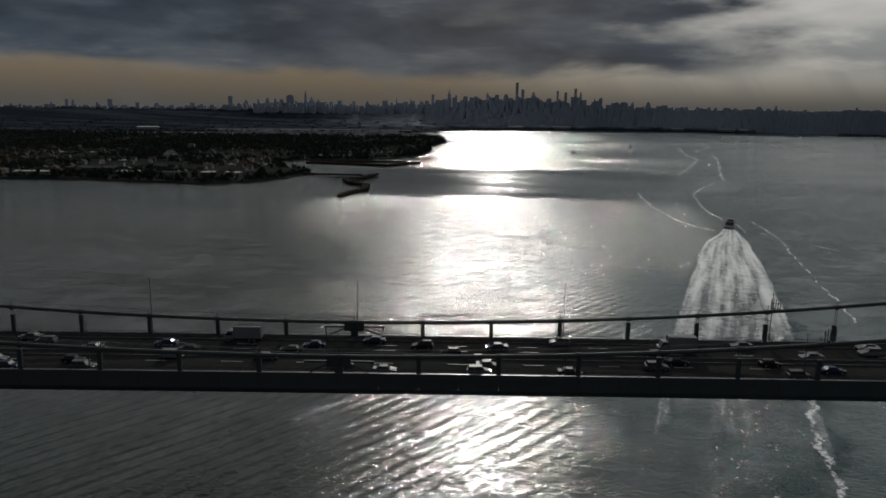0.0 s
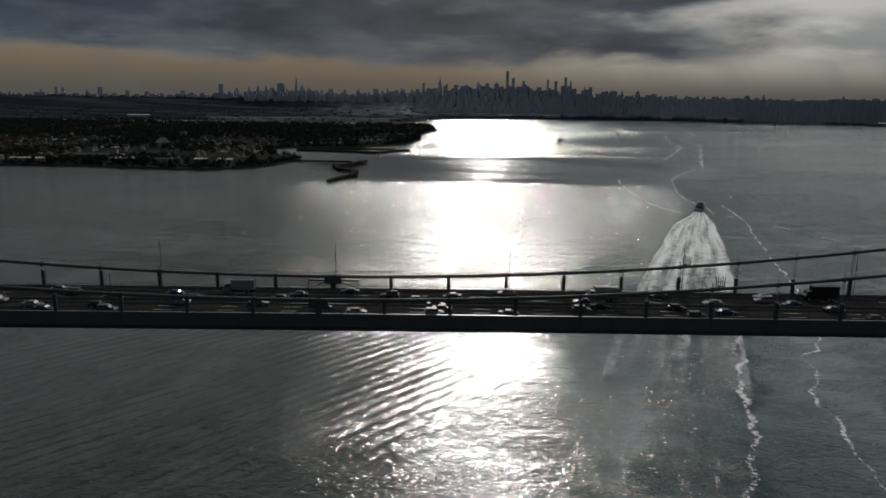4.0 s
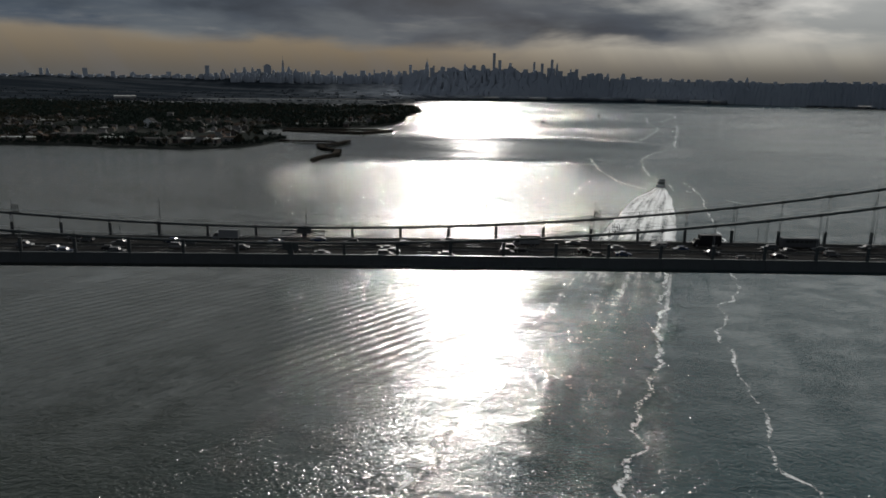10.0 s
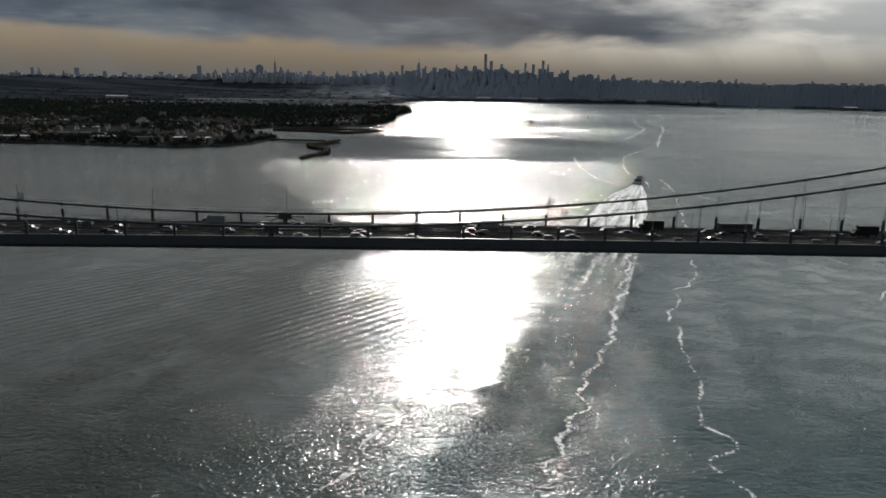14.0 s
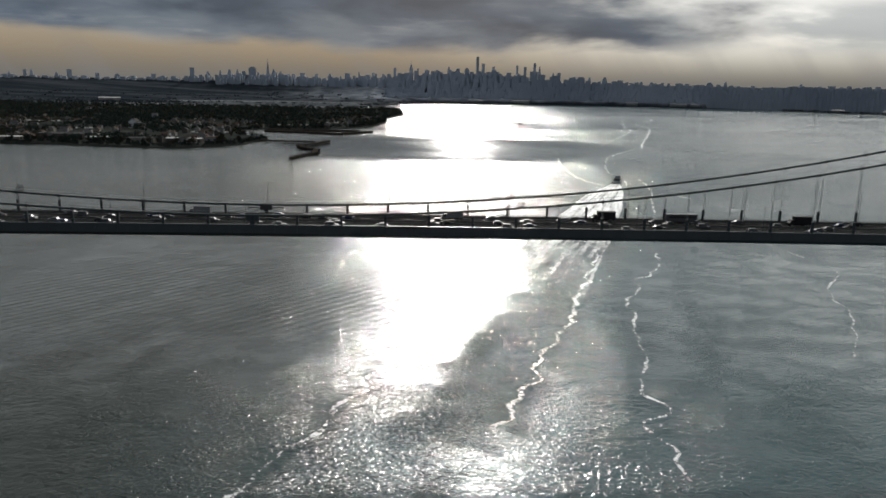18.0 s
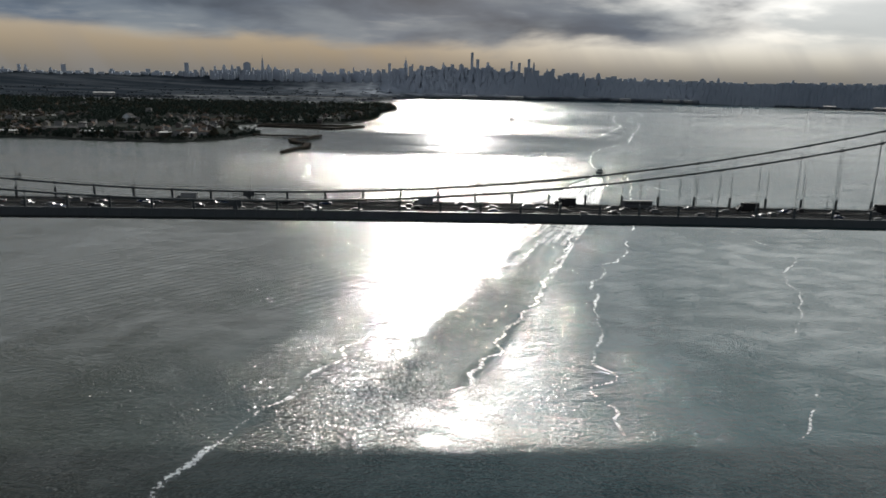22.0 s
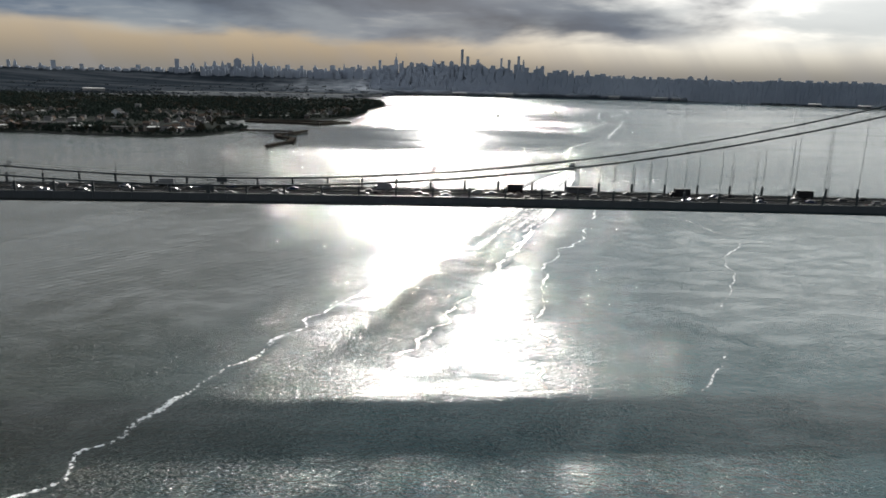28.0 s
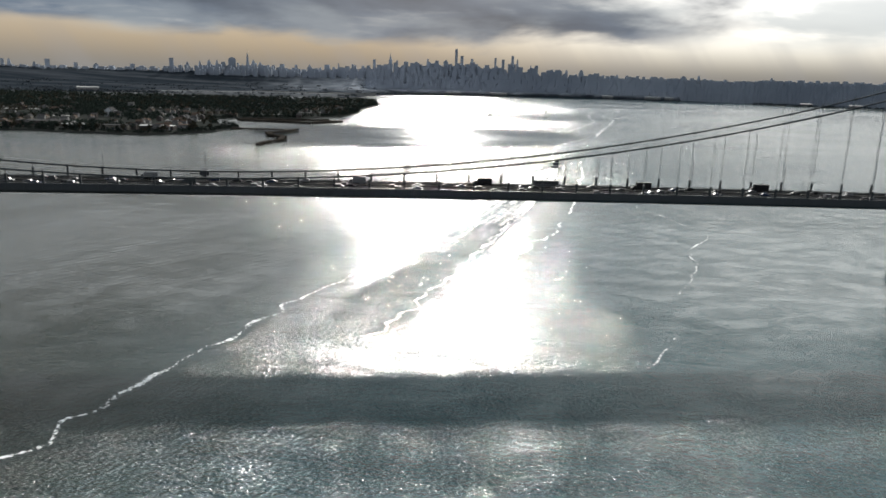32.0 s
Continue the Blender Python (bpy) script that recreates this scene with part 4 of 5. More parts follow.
def skyline():
    rng = random.Random(11)
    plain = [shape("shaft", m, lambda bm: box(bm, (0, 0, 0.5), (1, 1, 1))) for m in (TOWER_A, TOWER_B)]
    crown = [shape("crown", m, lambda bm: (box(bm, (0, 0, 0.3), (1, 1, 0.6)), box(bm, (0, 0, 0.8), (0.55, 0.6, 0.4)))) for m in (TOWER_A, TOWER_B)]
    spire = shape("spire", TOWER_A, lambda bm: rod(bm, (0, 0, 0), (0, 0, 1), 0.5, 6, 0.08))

    def tower(a, h, w, r, style, group, pointed=False):
        x, y = ring_point(a, r)
        depth = w * rng.uniform(0.8, 1.3)
        t = thing("skyscraper" if h > 150 else "apartment_tower", ("slender tall tower" if h > 200 else "tall tower" if h > 150 else "block of flats") + (" with a spire" if pointed else "") + " hazy in the distant city skyline",
                  "skyscraper" if h > 150 else "building", group, pose(x, y, 0, 0, 0, -a + rng.uniform(-4, 4)))
        cut = rng.uniform(0.82, 0.95) if rng.random() < 0.6 else 1.0
        if pointed:
            cut = 0.8
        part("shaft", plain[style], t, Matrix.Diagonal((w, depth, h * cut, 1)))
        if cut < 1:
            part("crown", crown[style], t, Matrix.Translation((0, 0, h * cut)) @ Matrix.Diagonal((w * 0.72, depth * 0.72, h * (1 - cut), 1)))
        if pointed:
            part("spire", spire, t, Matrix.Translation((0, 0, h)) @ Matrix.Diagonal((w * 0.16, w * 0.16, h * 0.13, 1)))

    for group, rows in (("downtown towers", DOWNTOWN), ("midtown towers", MIDTOWN), ("uptown towers", UPTOWN)):
        for a, h, w in rows:
            b = a * 1.08 + 0.2
            tower(b, 93 + (h - 93) * (0.95 if a > 15 else 1.12), w * 0.95, rng.uniform(4866, 4888), int(rng.random() < 0.5), group, (a, h) in ((-10.56, 214), (-0.3, 222)))
    # the lesser blocks that make up the rest of the outline
    for i in range(300):
        a = rng.gauss(4.0, 6.0) if i % 5 < 2 else rng.gauss(-12, 3.5) if i % 5 == 2 else rng.uniform(-33, 38)
        mid = math.exp(-((a - 4.5) / 7.0) ** 2)
        down = math.exp(-((a + 12) / 4.5) ** 2)
        h = 113 + 66 * mid + 34 * down + 20 * glide(a, 8, 16) + rng.uniform(-8, 12) * (0.8 + mid + 0.5 * down)
        tower(a, h, rng.uniform(7, 21), rng.uniform(4868, 4890), int(rng.random() < 0.4), "lesser towers of the skyline")
    # low city in front, too many to count
    v, f = [], []
    for i in range(7000):
        a = rng.uniform(-40, 42)
        hi = 4850
        lo = min(shore_radius(a) + 30, hi - 20)
        t = rng.random() ** 0.6
        r = lo + (hi - lo) * t
        mid = math.exp(-((a - 3.5) / 9.5) ** 2)
        if t < (0.97 if a < -15 else 0.9 if a < -2 else 0.5):
            continue
        x, y = ring_point(a, r)
        grow = 10 + (98 + 24 * glide(a, -2, 12)) * t ** 2.4 + rng.uniform(0, 14) * (0.3 + t * t)
        z1 = grow + (108 * mid + 50 * math.exp(-((a + 12) / 5.0) ** 2)) * t ** 3 * rng.uniform(0.35, 1.0)
        w, d = rng.uniform(5, 17), rng.uniform(6, 15)
        n = len(v)
        for dz_ in (-3, z1):
            v += [(x - w, y - d, dz_), (x + w, y - d, dz_), (x + w, y + d, dz_), (x - w, y + d, dz_)]
        f += [(n + 4, n + 5, n + 6, n + 7), (n, n + 1, n + 5, n + 4), (n + 1, n + 2, n + 6, n + 5), (n + 2, n + 3, n + 7, n + 6), (n + 3, n, n + 4, n + 7)]
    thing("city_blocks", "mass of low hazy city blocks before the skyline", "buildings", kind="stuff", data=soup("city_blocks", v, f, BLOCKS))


skyline()


# ---- trees ----
def leaf_cloud(rng, n, rx, rz, zc, size, v, f, ox=0.0, oy=0.0, oz=0.0):
    """n small leaf clumps, set in lobes so that the outline is uneven."""
    lobes = [(rng.uniform(-0.55, 0.55) * rx, rng.uniform(-0.55, 0.55) * rx, zc + rng.uniform(-0.5, 0.5) * rz, rng.uniform(0.4, 0.65)) for _ in range(5)]
    for _ in range(n):
        lx, ly, lz, s = rng.choice(lobes)
        d = Vector((rng.gauss(0, 1), rng.gauss(0, 1), rng.gauss(0, 1))).normalized() * rng.uniform(0.6, 1.0)
        c = Vector((ox + lx + d.x * rx * s, oy + ly + d.y * rx * s, oz + lz + d.z * rz * s))
        hang = Vector((rng.gauss(0, 1), rng.gauss(0, 1), rng.gauss(0, 0.4))).normalized()
        a = hang.cross(Vector((rng.gauss(0, 1), rng.gauss(0, 1), rng.gauss(0, 1)))).normalized()
        b = hang.cross(a) * size * rng.uniform(0.5, 1.0)
        a = a * size * rng.uniform(0.6, 1.2)
        k = len(v)
        v += [c - a, c - b * 0.9, c + a, c + b]
        f.append((k, k + 1, k + 2, k + 3))


def build_trees():
    rng = random.Random(3)
    kinds = []
    for i in range(5):
        h = rng.uniform(10, 15)
        v, f = [], []
        leaf_cloud(rng, 170, h * 0.36, h * 0.36, h * 0.62, 0.85, v, f)
        crown = soup("crown", v, f, LEAF if i % 3 else LEAF2)

        def wood(bm):
            rod(bm, (0, 0, -0.3), (0.1, 0, h * 0.45), 0.32, 7, 0.2)
            for _ in range(5):
                a = rng.uniform(0, 6.28)
                rod(bm, (0.1, 0, h * rng.uniform(0.3, 0.45)), (math.cos(a) * h * 0.22, math.sin(a) * h * 0.22, h * rng.uniform(0.6, 0.8)), 0.13, 5, 0.04)

        trunk = shape("trunk", BARK, wood)
        t = thing("tree", ("green" if i % 3 else "russet") + " broadleaved tree by the shore", "tree", "shore trees", pose(-400 + i * 9, 812 + i, 2.2))
        part("trunk", trunk, t)
        part("crown", crown, t)
        kinds.append(t)
    # along the waterfront
    shore = [(-840, 818), (-561, 834), (-393, 815), (-292, 797), (-250, 830), (-226, 880), (-212, 935)]
    n = 0
    for (x0, y0), (x1, y1) in zip(shore, shore[1:]):
        L = math.hypot(x1 - x0, y1 - y0)
        for i in range(int(L / 5)):
            if rng.random() < 0.25 or n > 270:
                continue
            q = rng.random()
            p = (x0 + (x1 - x0) * q + rng.uniform(-4, 4), y0 + (y1 - y0) * q + rng.uniform(-17, 16))
            if not inside(p, PENINSULA):
                continue
            n += 1
            s = rng.uniform(0.5, 1.1)
            copy_thing(rng.choice(kinds), pose(p[0], p[1], 2.2, 0, 0, rng.uniform(0, 360)) @ Matrix.Scale(s, 4))
    # woods farther in
    for label, mat, seed in (("dense autumn woods of green and brown crowns", LEAF, 1), ("scattered russet crowns among the houses", LEAF2, 2)):
        rng2 = random.Random(seed)
        v, f = [], []
        for i in range(9000 if seed == 1 else 2600):
            y = 850 + 1740 * rng2.random() ** 1.2
            x = rng2.uniform(-0.66 * (y + 300) - 60, 40)
            if not inside((x, y), PENINSULA):
                continue
            if y > 2590:
                continue
            if any(abs(x - a) < w * 0.5 and abs(y - b) < d + 14 for a, b, w, d, _ in LOTS):
                continue
            den = noise.noise(Vector((x * 0.006, y * 0.0035, seed * 7.0)))
            if y < 1500 and den < -0.02 or den < -0.3:
                continue
            if x > -250 and y < 1260:
                continue
            h = rng2.uniform(7, 15) * (1.0 if y < 1300 else 1.35)
            leaf_cloud(rng2, 26 if y > 1400 else 44, h * 0.42, h * 0.36, h * 0.55, 1.7 if y > 1400 else 1.2, v, f, x, y, 2.2)
        thing("woods", label, "trees", kind="stuff", data=soup("woods", v, f, mat))
    v, f = [], []
    rng4 = random.Random(9)
    edge_line = fringe(PENINSULA, 6.0, 6.0)
    for x, y in edge_line:
        if x < -900 or y > 2990 or y < 700:
            continue
        for _ in range(2):
            p = (x + rng4.uniform(-12, 4), y + rng4.uniform(-3, 14))
            if inside(p, PENINSULA):
                h = rng4.uniform(4.5, 11) * (1.0 if y < 1300 else 1.3)
                leaf_cloud(rng4, 30, h * 0.6, h * 0.4, h * 0.45, 1.2, v, f, p[0], p[1], 1.6)
    thing("shore_scrub", "dark scrub and small trees along the waterline", "scrub", kind="stuff", data=soup("shore_scrub", v, f, LEAF))
    # island and far shore trees
    v, f = [], []
    rng3 = random.Random(5)
    for i in range(1100):
        if i < 320:
            a = 27.9 + 15 * rng3.random() ** 1.6
            x, y = ring_point(a, rng3.uniform(4250, 4540))
            if not inside((x, y), ISLAND):
                continue
        else:
            a = rng3.uniform(-38, 26)
            x, y = ring_point(a, shore_radius(a) + rng3.uniform(15, 120))
        leaf_cloud(rng3, 18, 9, 5, 6, 3.4, v, f, x, y, 2.0)
    for i in range(420):
        a = rng3.uniform(-42, -1)
        r = 3380 + 1430 * rng3.random()
        q = (r - 3350) / 1530
        if a > -18.5 and q < 0.26:
            continue
        x, y = ring_point(a, r)
        z = (4 + (q - 0.12) * 35 if q < 0.35 else 12 + (q - 0.35) * 80 if q < 0.7 else 40 + (q - 0.7) * 160)
        leaf_cloud(rng3, 16, 26, 5, 4, 4.0, v, f, x, y, z - 1)
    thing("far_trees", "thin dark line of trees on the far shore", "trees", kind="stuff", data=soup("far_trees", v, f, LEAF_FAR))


build_trees()


# ---- houses and sheds on the peninsula ----
def make_house(i, rng):
    w, d, h = rng.uniform(8, 11), rng.uniform(10, 14), rng.uniform(5, 7)
    wall, roof = WALLS[i % 3], ROOFS[i % 2]
    t = thing("house", ("white", "brick", "cream")[i % 3] + " two-storey house among trees near the shore", "house", "houses on the peninsula")
    part("wall", shape("wall", wall, lambda bm: prism(bm, [(-w / 2, -0.5), (w / 2, -0.5), (w / 2, h), (0, h + w * 0.32), (-w / 2, h)], -d / 2, d / 2)), t)

    def tiles(bm):
        for s in (-1, 1):
            a = math.atan2(w * 0.32, w / 2)
            L = math.hypot(w / 2, w * 0.32) + 0.5
            box(bm, (s * (w / 4 + 0.1), 0, h + w * 0.16 + 0.08), (L, d + 0.8, 0.2), Matrix.Rotation(s * a, 4, "Y"))

    part("roof", shape("roof", roof, tiles), t)
    part("chimney", shape("chimney", WALLS[1], lambda bm: box(bm, (w * 0.2, d * 0.2, h + w * 0.3), (0.9, 0.9, 2.4))), t)
    win = shape("window", PANE, lambda bm: box(bm, (0, 0, 0), (1.2, 0.12, 1.4)))
    for s in (-1, 1):
        for q in (-0.25, 0.25):
            part("window", win, t, pose(q * w, s * d / 2, 4.2 if s < 0 else 1.6))
    part("door", shape("door", TIMBER, lambda bm: box(bm, (0, -d / 2, 1.05), (1.0, 0.14, 2.1))), t)
    return t


def make_shed(i, w, d, h, label, roof, wall):
    t = thing("warehouse", label, "warehouse", "sheds on the waterfront")
    part("wall", shape("wall", wall, lambda bm: box(bm, (0, 0, h / 2 - 0.3), (w, d, h + 0.6))), t)
    part("roof", shape("roof", roof, lambda bm: prism_x(bm, [(-d / 2 - 0.4, h), (d / 2 + 0.4, h), (d / 2 + 0.4, h + 0.3), (0, h + 0.3 + d * 0.07), (-d / 2 - 0.4, h + 0.3)], -w / 2 - 0.4, w / 2 + 0.4)), t)
    door = shape("loading_door", PANE, lambda bm: box(bm, (0, 0, 0), (3.4, 0.16, 3.4)))
    for k in range(max(1, int(w / 9))):
        part("loading_door", door, t, pose(-w / 2 + 5 + k * 9, -d / 2, 1.9))
    return t


def build_town():
    rng = random.Random(21)
    kinds = [make_house(i, rng) for i in range(6)]
    spots = []
    for i in range(4000):
        y = 850 + 1250 * rng.random() ** 1.4
        x = rng.uniform(-0.66 * (y + 300), -40)
        if not inside((x, y), PENINSULA) or any(abs(x - a) < 15 and abs(y - b) < 19 for a, b in spots) or (x > -270 and y < 1290):
            continue
        if noise.noise(Vector((x * 0.006, y * 0.0035, 7.0))) > 0.12:
            continue
        spots.append((x, y))
        if len(spots) > 270:
            break
    for i, (x, y) in enumerate(spots):
        m = pose(x, y, 2.2, 0, 0, rng.choice((0, 90)) + rng.uniform(-8, 8))
        if i < 6:
            kinds[i].matrix_basis = m
        else:
            copy_thing(rng.choice(kinds), m)
    sheds = [(-640, 868, 60, 22, 7, 2), (-560, 850, 44, 16, 6, 2), (-500, 905, 70, 26, 8, 0), (-430, 870, 36, 18, 6, 2), (-360, 850, 46, 18, 7, 0), (-300, 868, 54, 16, 6, 2), (-265, 905, 24, 14, 6, 1), (-760, 880, 50, 24, 8, 2), (-850, 850, 40, 20, 7, 2)]
    for i, (x, y, w, d, h, r) in enumerate(sheds):
        make_shed(i, w, d, h, ("pale-roofed low shed" if r == 2 else "grey-roofed low warehouse") + " on the waterfront", ROOFS[r], WALLS[(i * 2) % 3]).matrix_basis = pose(x, y, 2.2, 0, 0, rng.uniform(-6, 6))
    tall = make_shed(9, 13, 12, 17, "pale tall block rising above the trees", ROOFS[0], WALLS[0])
    tall.matrix_basis = pose(-560, 1480, 2.2, 0, 0, 12)
    for x, y, w, d, turn in LOTS:
        thing("car_park", "pale worn paved lot between houses and trees", "car park", kind="structure", data=shape("car_park", PAVED, lambda bm: box(bm, (0, 0, 0), (w, d, 0.5))), m=pose(x, y, 2.1, 0, 0, turn))
    for x, y, w, d in ((-420, 2700, 300, 16), (-700, 2790, 520, 22), (-330, 2800, 260, 20), (-1050, 2860, 420, 24), (-520, 2900, 380, 18)):
        thing("taxiway", "pale paved taxiway strip on the flats", "taxiway", kind="structure", data=shape("taxiway", PAVED, lambda bm: box(bm, (0, 0, 0), (w, d, 0.6))), m=pose(x, y, 2.8, 0, 0, 3))
    # airport flats: pale taxiways and low halls
    for a, r, w, d, turn in ((-10, 3500, 520, 18, 8), (-4.5, 3560, 420, 14, 4), (-14.5, 3620, 500, 16, 6), (-6, 3760, 640, 14, 3), (-18, 3480, 380, 16, 10)):
        x, y = ring_point(a, r)
        f = (r - 3350) / 1530
        z = 11.3 if r < 3700 and a > -17 else 4 + 8 * max(0.0, (f - 0.12) / 0.23) + 5.5
        thing("taxiway", "pale paved taxiway strip on the flats", "taxiway", kind="structure", data=shape("taxiway", PAVED, lambda bm: box(bm, (0, 0, 0), (w, d, 8))), m=pose(x, y, z - 4, 0, 0, turn))
    for i, (a, r, w) in enumerate(((-22.5, 3550, 90), (5.0, 4460, 90), (8.6, 4600, 110), (17.2, 4740, 70), (20.6, 4740, 100), (21.8, 4740, 50), (31.4, 4390, 60), (34.5, 4320, 60))):
        x, y = ring_point(a, r)
        s = make_shed(i, w, 40, 14, "white-roofed hall on the far shore", ROOFS[2], WALLS[0])
        s.matrix_basis = pose(x, y, 2.0 if a > 27 else 6, 0, 0, -a)


build_town()


def great_house(m):
    t = thing("house", "large white house with a gabled front among trees", "house", "", m)
    part("wall", shape("wall", BOATWHITE, lambda bm: (box(bm, (0, 0, 5.5), (20, 14, 12)), prism(bm, [(-10, 11.4), (10, 11.4), (0, 18)], -7, 7))), t)

    def slopes(bm):
        a = math.atan2(6.6, 10)
        for q in (-1, 1):
            box(bm, (q * 5.1, 0, 14.9), (12.8, 15, 0.35), Matrix.Rotation(q * a, 4, "Y"))

    part("roof", shape("roof", ROOFS[0], slopes), t)
    part("wing", shape("wing", WALLS[0], lambda bm: box(bm, (17, 1, 3.5), (14.6, 11, 8))), t)
    part("wing_roof", shape("wing_roof", ROOFS[0], lambda bm: prism_x(bm, [(-5.2, 7.4), (7.2, 7.4), (1, 10.6)], 9.9, 24.6)), t)
    win = shape("window", PANE, lambda bm: box(bm, (0, 0, 0), (1.6, 0.16, 2.0)))
    for x in (-6.5, -2.2, 2.2, 6.5):
        for z in (3.0, 7.0):
            part("window", win, t, pose(x, -7.0, z))
    part("door", shape("door", TIMBER, lambda bm: box(bm, (0, -7.05, 0.9), (1.8, 0.16, 2.4))), t)


great_house(pose(-503, 1205, 2.2, 0, 0, -18))


def point_tree(m):
    rng = random.Random(41)
    t = thing("tree", "tall rounded tree standing alone on the point", "tree", "", m)
    v, f = [], []
    for ox, oy, oz, r in ((0, 0, 9, 7.5), (-4, 2, 7, 6), (4.5, -1, 7.5, 6), (1, 1, 13, 5.5)):
        leaf_cloud(rng, 420, r, r * 0.8, 0, 0.8, v, f, ox, oy, oz)
    part("crown", soup("crown", v, f, LEAF2), t)
    part("trunk", shape("trunk", BARK, lambda bm: (rod(bm, (0, 0, -0.4), (0.2, 0, 8), 0.5, 8, 0.28), rod(bm, (0.1, 0, 4), (-3.5, 1.5, 8.5), 0.22, 6, 0.08), rod(bm, (0.1, 0, 4.5), (3.6, -0.8, 9), 0.22, 6, 0.08))), t)


point_tree(pose(-238, 842, 2.2))


# ---- piers in the inlet ----
def build_piers():
    def deck_run(name, label, pts, width, z=2.2, thick=2.4):
        t = thing(name, label, "pier", "old piers by the inlet")
        for (x0, y0), (x1, y1) in zip(pts, pts[1:]):
            L = math.hypot(x1 - x0, y1 - y0)
            m = pose((x0 + x1) / 2, (y0 + y1) / 2, z, 0, 0, math.degrees(math.atan2(y1 - y0, x1 - x0)))
            part("deck", shape("deck", TIMBER, lambda bm: box(bm, (0, 0, 0), (L + width * 0.5, width, thick)), 0.08), t, m)
            pile = shape("pile", TIMBER, lambda bm: rod(bm, (0, 0, -z - 2.0), (0, 0, 2.6), 0.45, 7))
            for i in range(max(2, int(L / 9))):
                q = (i + 0.5) / max(2, int(L / 9)) - 0.5
                for s in (-1, 1):
                    part("pile", pile, t, m @ Matrix.Translation((q * L, s * width * 0.5, 0)))
        return t

    deck_run("jetty", "dark timber jetty on piles, with an elbow at its end", [(-87, 937), (-101, 880), (-121, 850)], 8)
    deck_run("jetty", "dark timber jetty on piles", [(-121, 850), (-108, 808), (-84, 777), (-80, 722)], 9)
    deck_run("jetty", "dark timber jetty on piles, broken off at its end", [(-80, 722), (-93, 688), (-99, 648)], 6)
    deck_run("jetty", "long narrow footbridge on piles from the shore", [(-196, 932), (-150, 925), (-106, 921)], 4)
    deck_run("breakwater", "long low timber breakwater across the inlet", [(-235, 1180), (-159, 1160), (-85, 1129), (-36, 1205)], 15, 1.9, 4.2)
    deck_run("breakwater", "low timber breakwater behind the piers", [(-240, 1232), (-150, 1222), (-60, 1240)], 10, 1.7, 3.4)


build_piers()


# ---- boats and buoys ----
def make_launch(L, w, h, name, label, m, white=False):
    t = thing(name, label, "boat", "", m)
    hullp = [(-L / 2, -0.4), (-L / 2, 0.28 * h), (L * 0.3, 0.34 * h), (L / 2, 0.45 * h), (L * 0.42, -0.4)]

    def hull(bm):
        prism(bm, hullp, -w / 2, w / 2)
        for v in bm.verts:
            if v.co.x > L * 0.25:
                v.co.y *= 0.25

    part("hull", shape("hull", BOATWHITE if white else HULL, hull, 0.08), t)
    part("cabin", shape("cabin", BOATWHITE if white else HULL, lambda bm: prism(bm, [(-L * 0.3, 0.28 * h), (-L * 0.3, 0.62 * h), (L * 0.16, 0.62 * h), (L * 0.26, 0.32 * h)], -w * 0.4, w * 0.4), 0.08), t)
    part("wheelhouse", shape("wheelhouse", HULL, lambda bm: prism(bm, [(-L * 0.12, 0.62 * h), (-L * 0.14, 0.86 * h), (L * 0.1, 0.86 * h), (L * 0.14, 0.62 * h)], -w * 0.3, w * 0.3), 0.06), t)
    part("stern_rail_panel", shape("stern_rail_panel", BOATWHITE, lambda bm: (box(bm, (-L / 2 - 0.06, 0, 0.2 * h), (0.12, w * 0.8, 0.14 * h)), box(bm, (-L * 0.31, 0, 0.64 * h), (0.2, w * 0.84, 0.05 * h)), box(bm, (-L * 0.15, 0, 0.87 * h), (0.2, w * 0.66, 0.05 * h))), 0.0), t)
    part("window_band", shape("window_band", PANE, lambda bm: box(bm, (-L * 0.08, 0, 0.5 * h), (L * 0.46, w * 0.82, 0.09 * h))), t)
    part("mast", shape("mast", STEEL, lambda bm: (rod(bm, (0, 0, 0.84 * h), (-0.3, 0, 1.15 * h), 0.1, 6), box(bm, (-0.1, 0, 1.0 * h), (0.2, w * 0.3, 0.12)))), t)
    part("rail", shape("rail", STEEL, lambda bm: [rod(bm, (-L / 2 + 0.3, s * w * 0.46, 0.28 * h + q), (-L * 0.3, s * w * 0.46, 0.28 * h + q), 0.04, 5) for s in (-1, 1) for q in (0.5, 1.0)]), t)
    return t


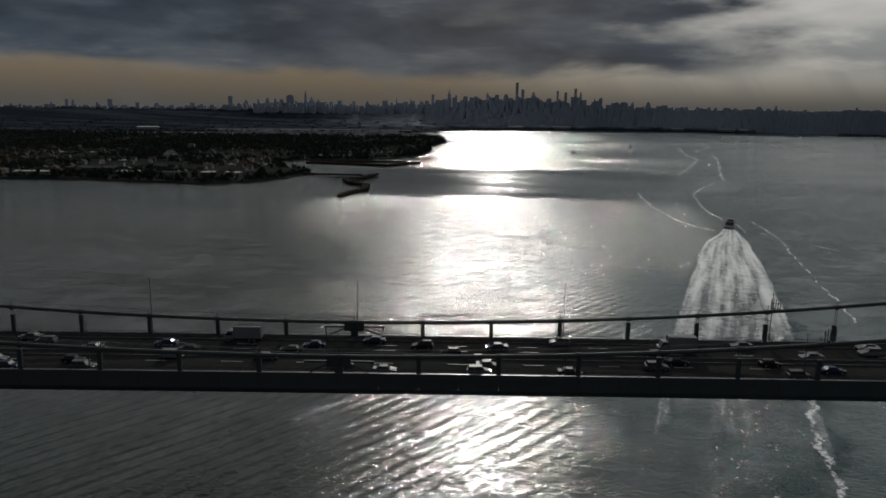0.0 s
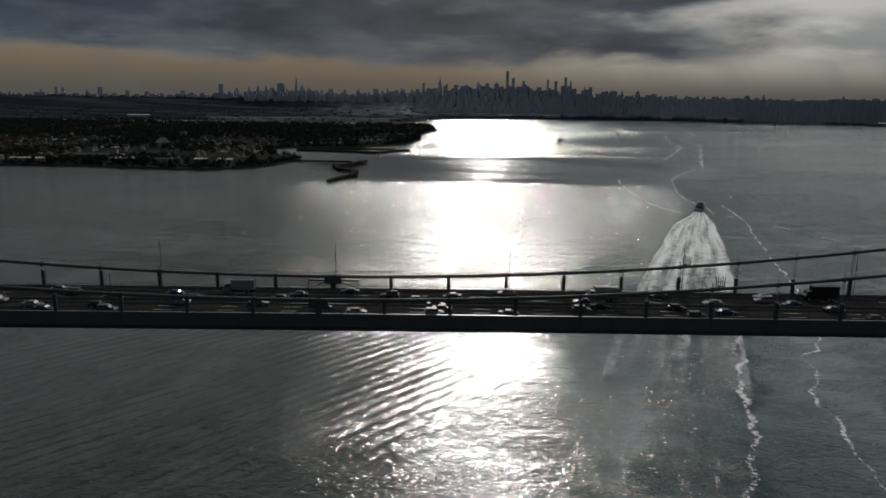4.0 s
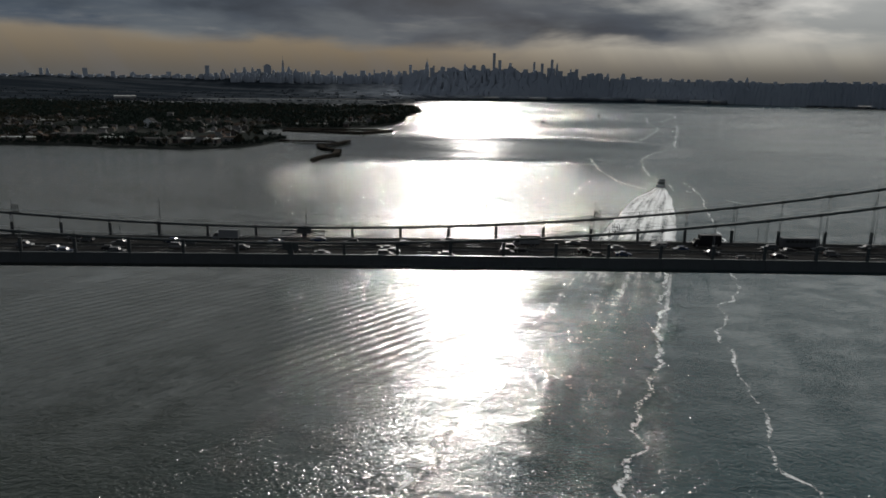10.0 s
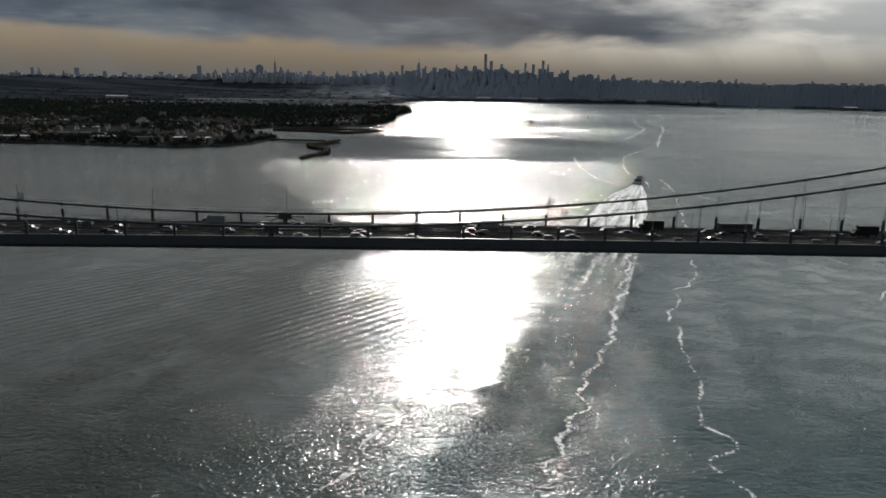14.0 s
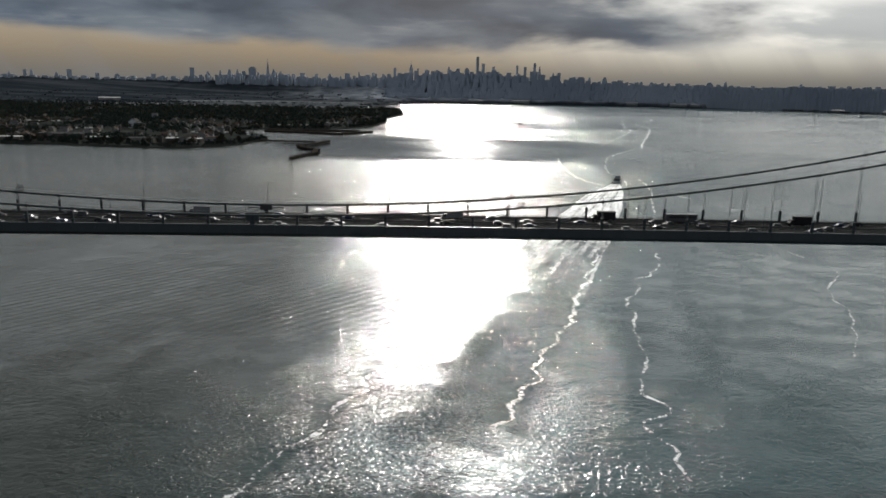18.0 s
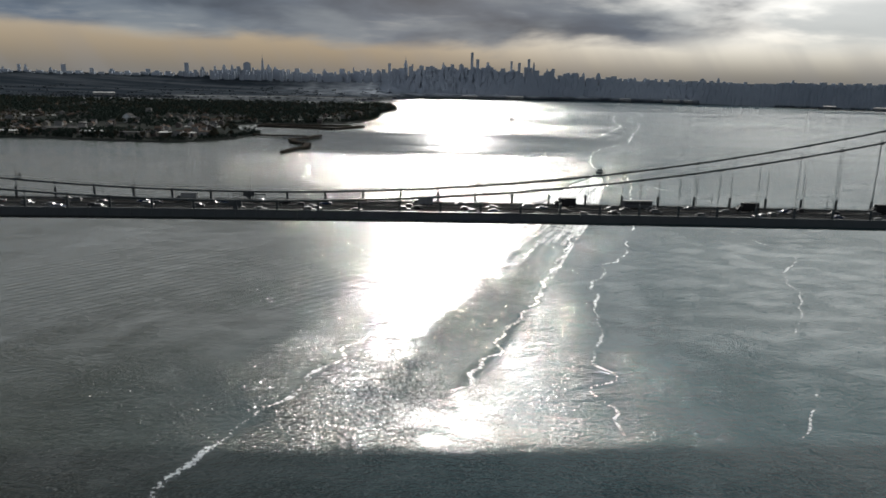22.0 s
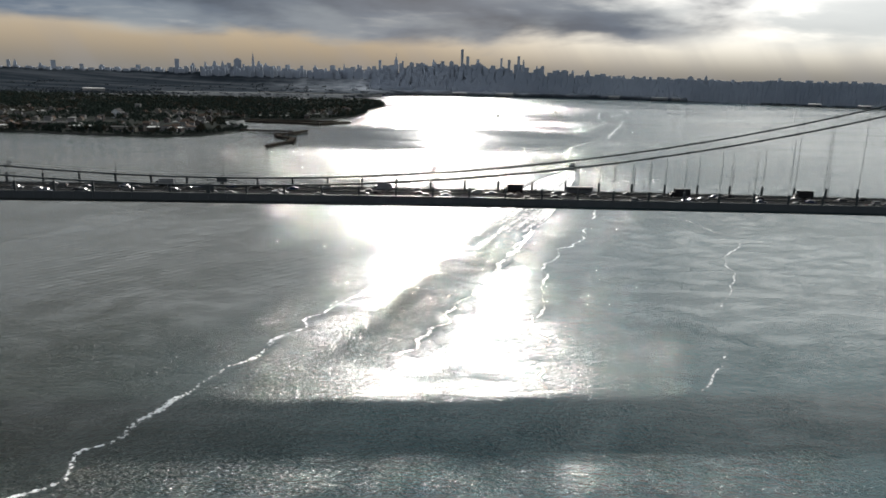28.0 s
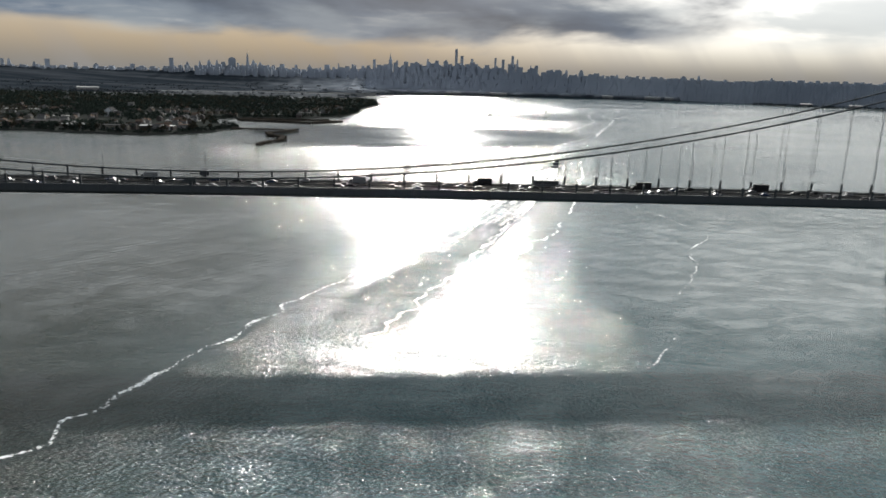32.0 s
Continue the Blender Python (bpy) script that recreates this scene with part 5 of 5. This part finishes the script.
make_launch(20, 8.0, 8.5, "ferry_boat", "dark two-deck launch speeding away ahead of a white wake", pose(BOAT.x, BOAT.y, 0, 0, 0, 62))
make_launch(11, 4.2, 5, "motor_boat", "small motor boat throwing a white wake far off", pose(840, 2095, 0, 0, 0, 250), True)
make_launch(14, 5, 7, "fishing_boat", "small fishing boat at rest in the glitter", pose(342, 1668, 0, 0, 0, 10))
ribbon("boat_wake", [(838, 2085), (815, 2230), (800, 2430)], (6, 16), FOAM, "white arm of a small motor boat's wake", 0.05, 0.05)
ribbon("boat_wake", [(842, 2085), (880, 2230), (930, 2430)], (6, 16), FOAM, "white arm of a small motor boat's wake", 0.05, 0.05)


def sail_boat(m):
    t = thing("sail_boat", "small sailing boat with dark sails up", "boat", "", m)
    part("hull", shape("hull", BOATWHITE, lambda bm: prism(bm, [(-5, 0.9), (-4.5, -0.3), (3.5, -0.3), (5.5, 1.1)], -1.5, 1.5), 0.2), t)
    part("mast", shape("mast", STEEL, lambda bm: rod(bm, (0.5, 0, 0.8), (0.5, 0, 13), 0.12, 6)), t)
    part("mainsail", shape("mainsail", SAIL, lambda bm: prism(bm, [(0.3, 2), (-4.3, 2.2), (0.3, 12.6)], 0.0, 0.08)), t)
    part("jib", shape("jib", SAIL, lambda bm: prism(bm, [(0.8, 11), (5.2, 1.4), (1.0, 1.8)], 0.0, 0.08)), t)


sail_boat(pose(573, 2011, 0, 0, 0, 20))


def buoy(m):
    t = thing("channel_buoy", "red channel buoy afloat", "buoy", "channel buoys", m)
    part("float", shape("float", BUOYRED, lambda bm: rod(bm, (0, 0, -0.5), (0, 0, 1.0), 1.3, 12)), t)
    part("cage", shape("cage", BUOYRED, lambda bm: [rod(bm, (math.cos(a) * 1.0, math.sin(a) * 1.0, 0.9), (math.cos(a) * 0.3, math.sin(a) * 0.3, 4.6), 0.1, 5) for a in (0.4, 1.97, 3.54, 5.11)]), t)
    part("lantern", shape("lantern", BUOYRED, lambda bm: rod(bm, (0, 0, 4.4), (0, 0, 5.3), 0.35, 8)), t)


buoy(pose(1273, 2305, 0))
buoy(pose(1200, 3080, 0))
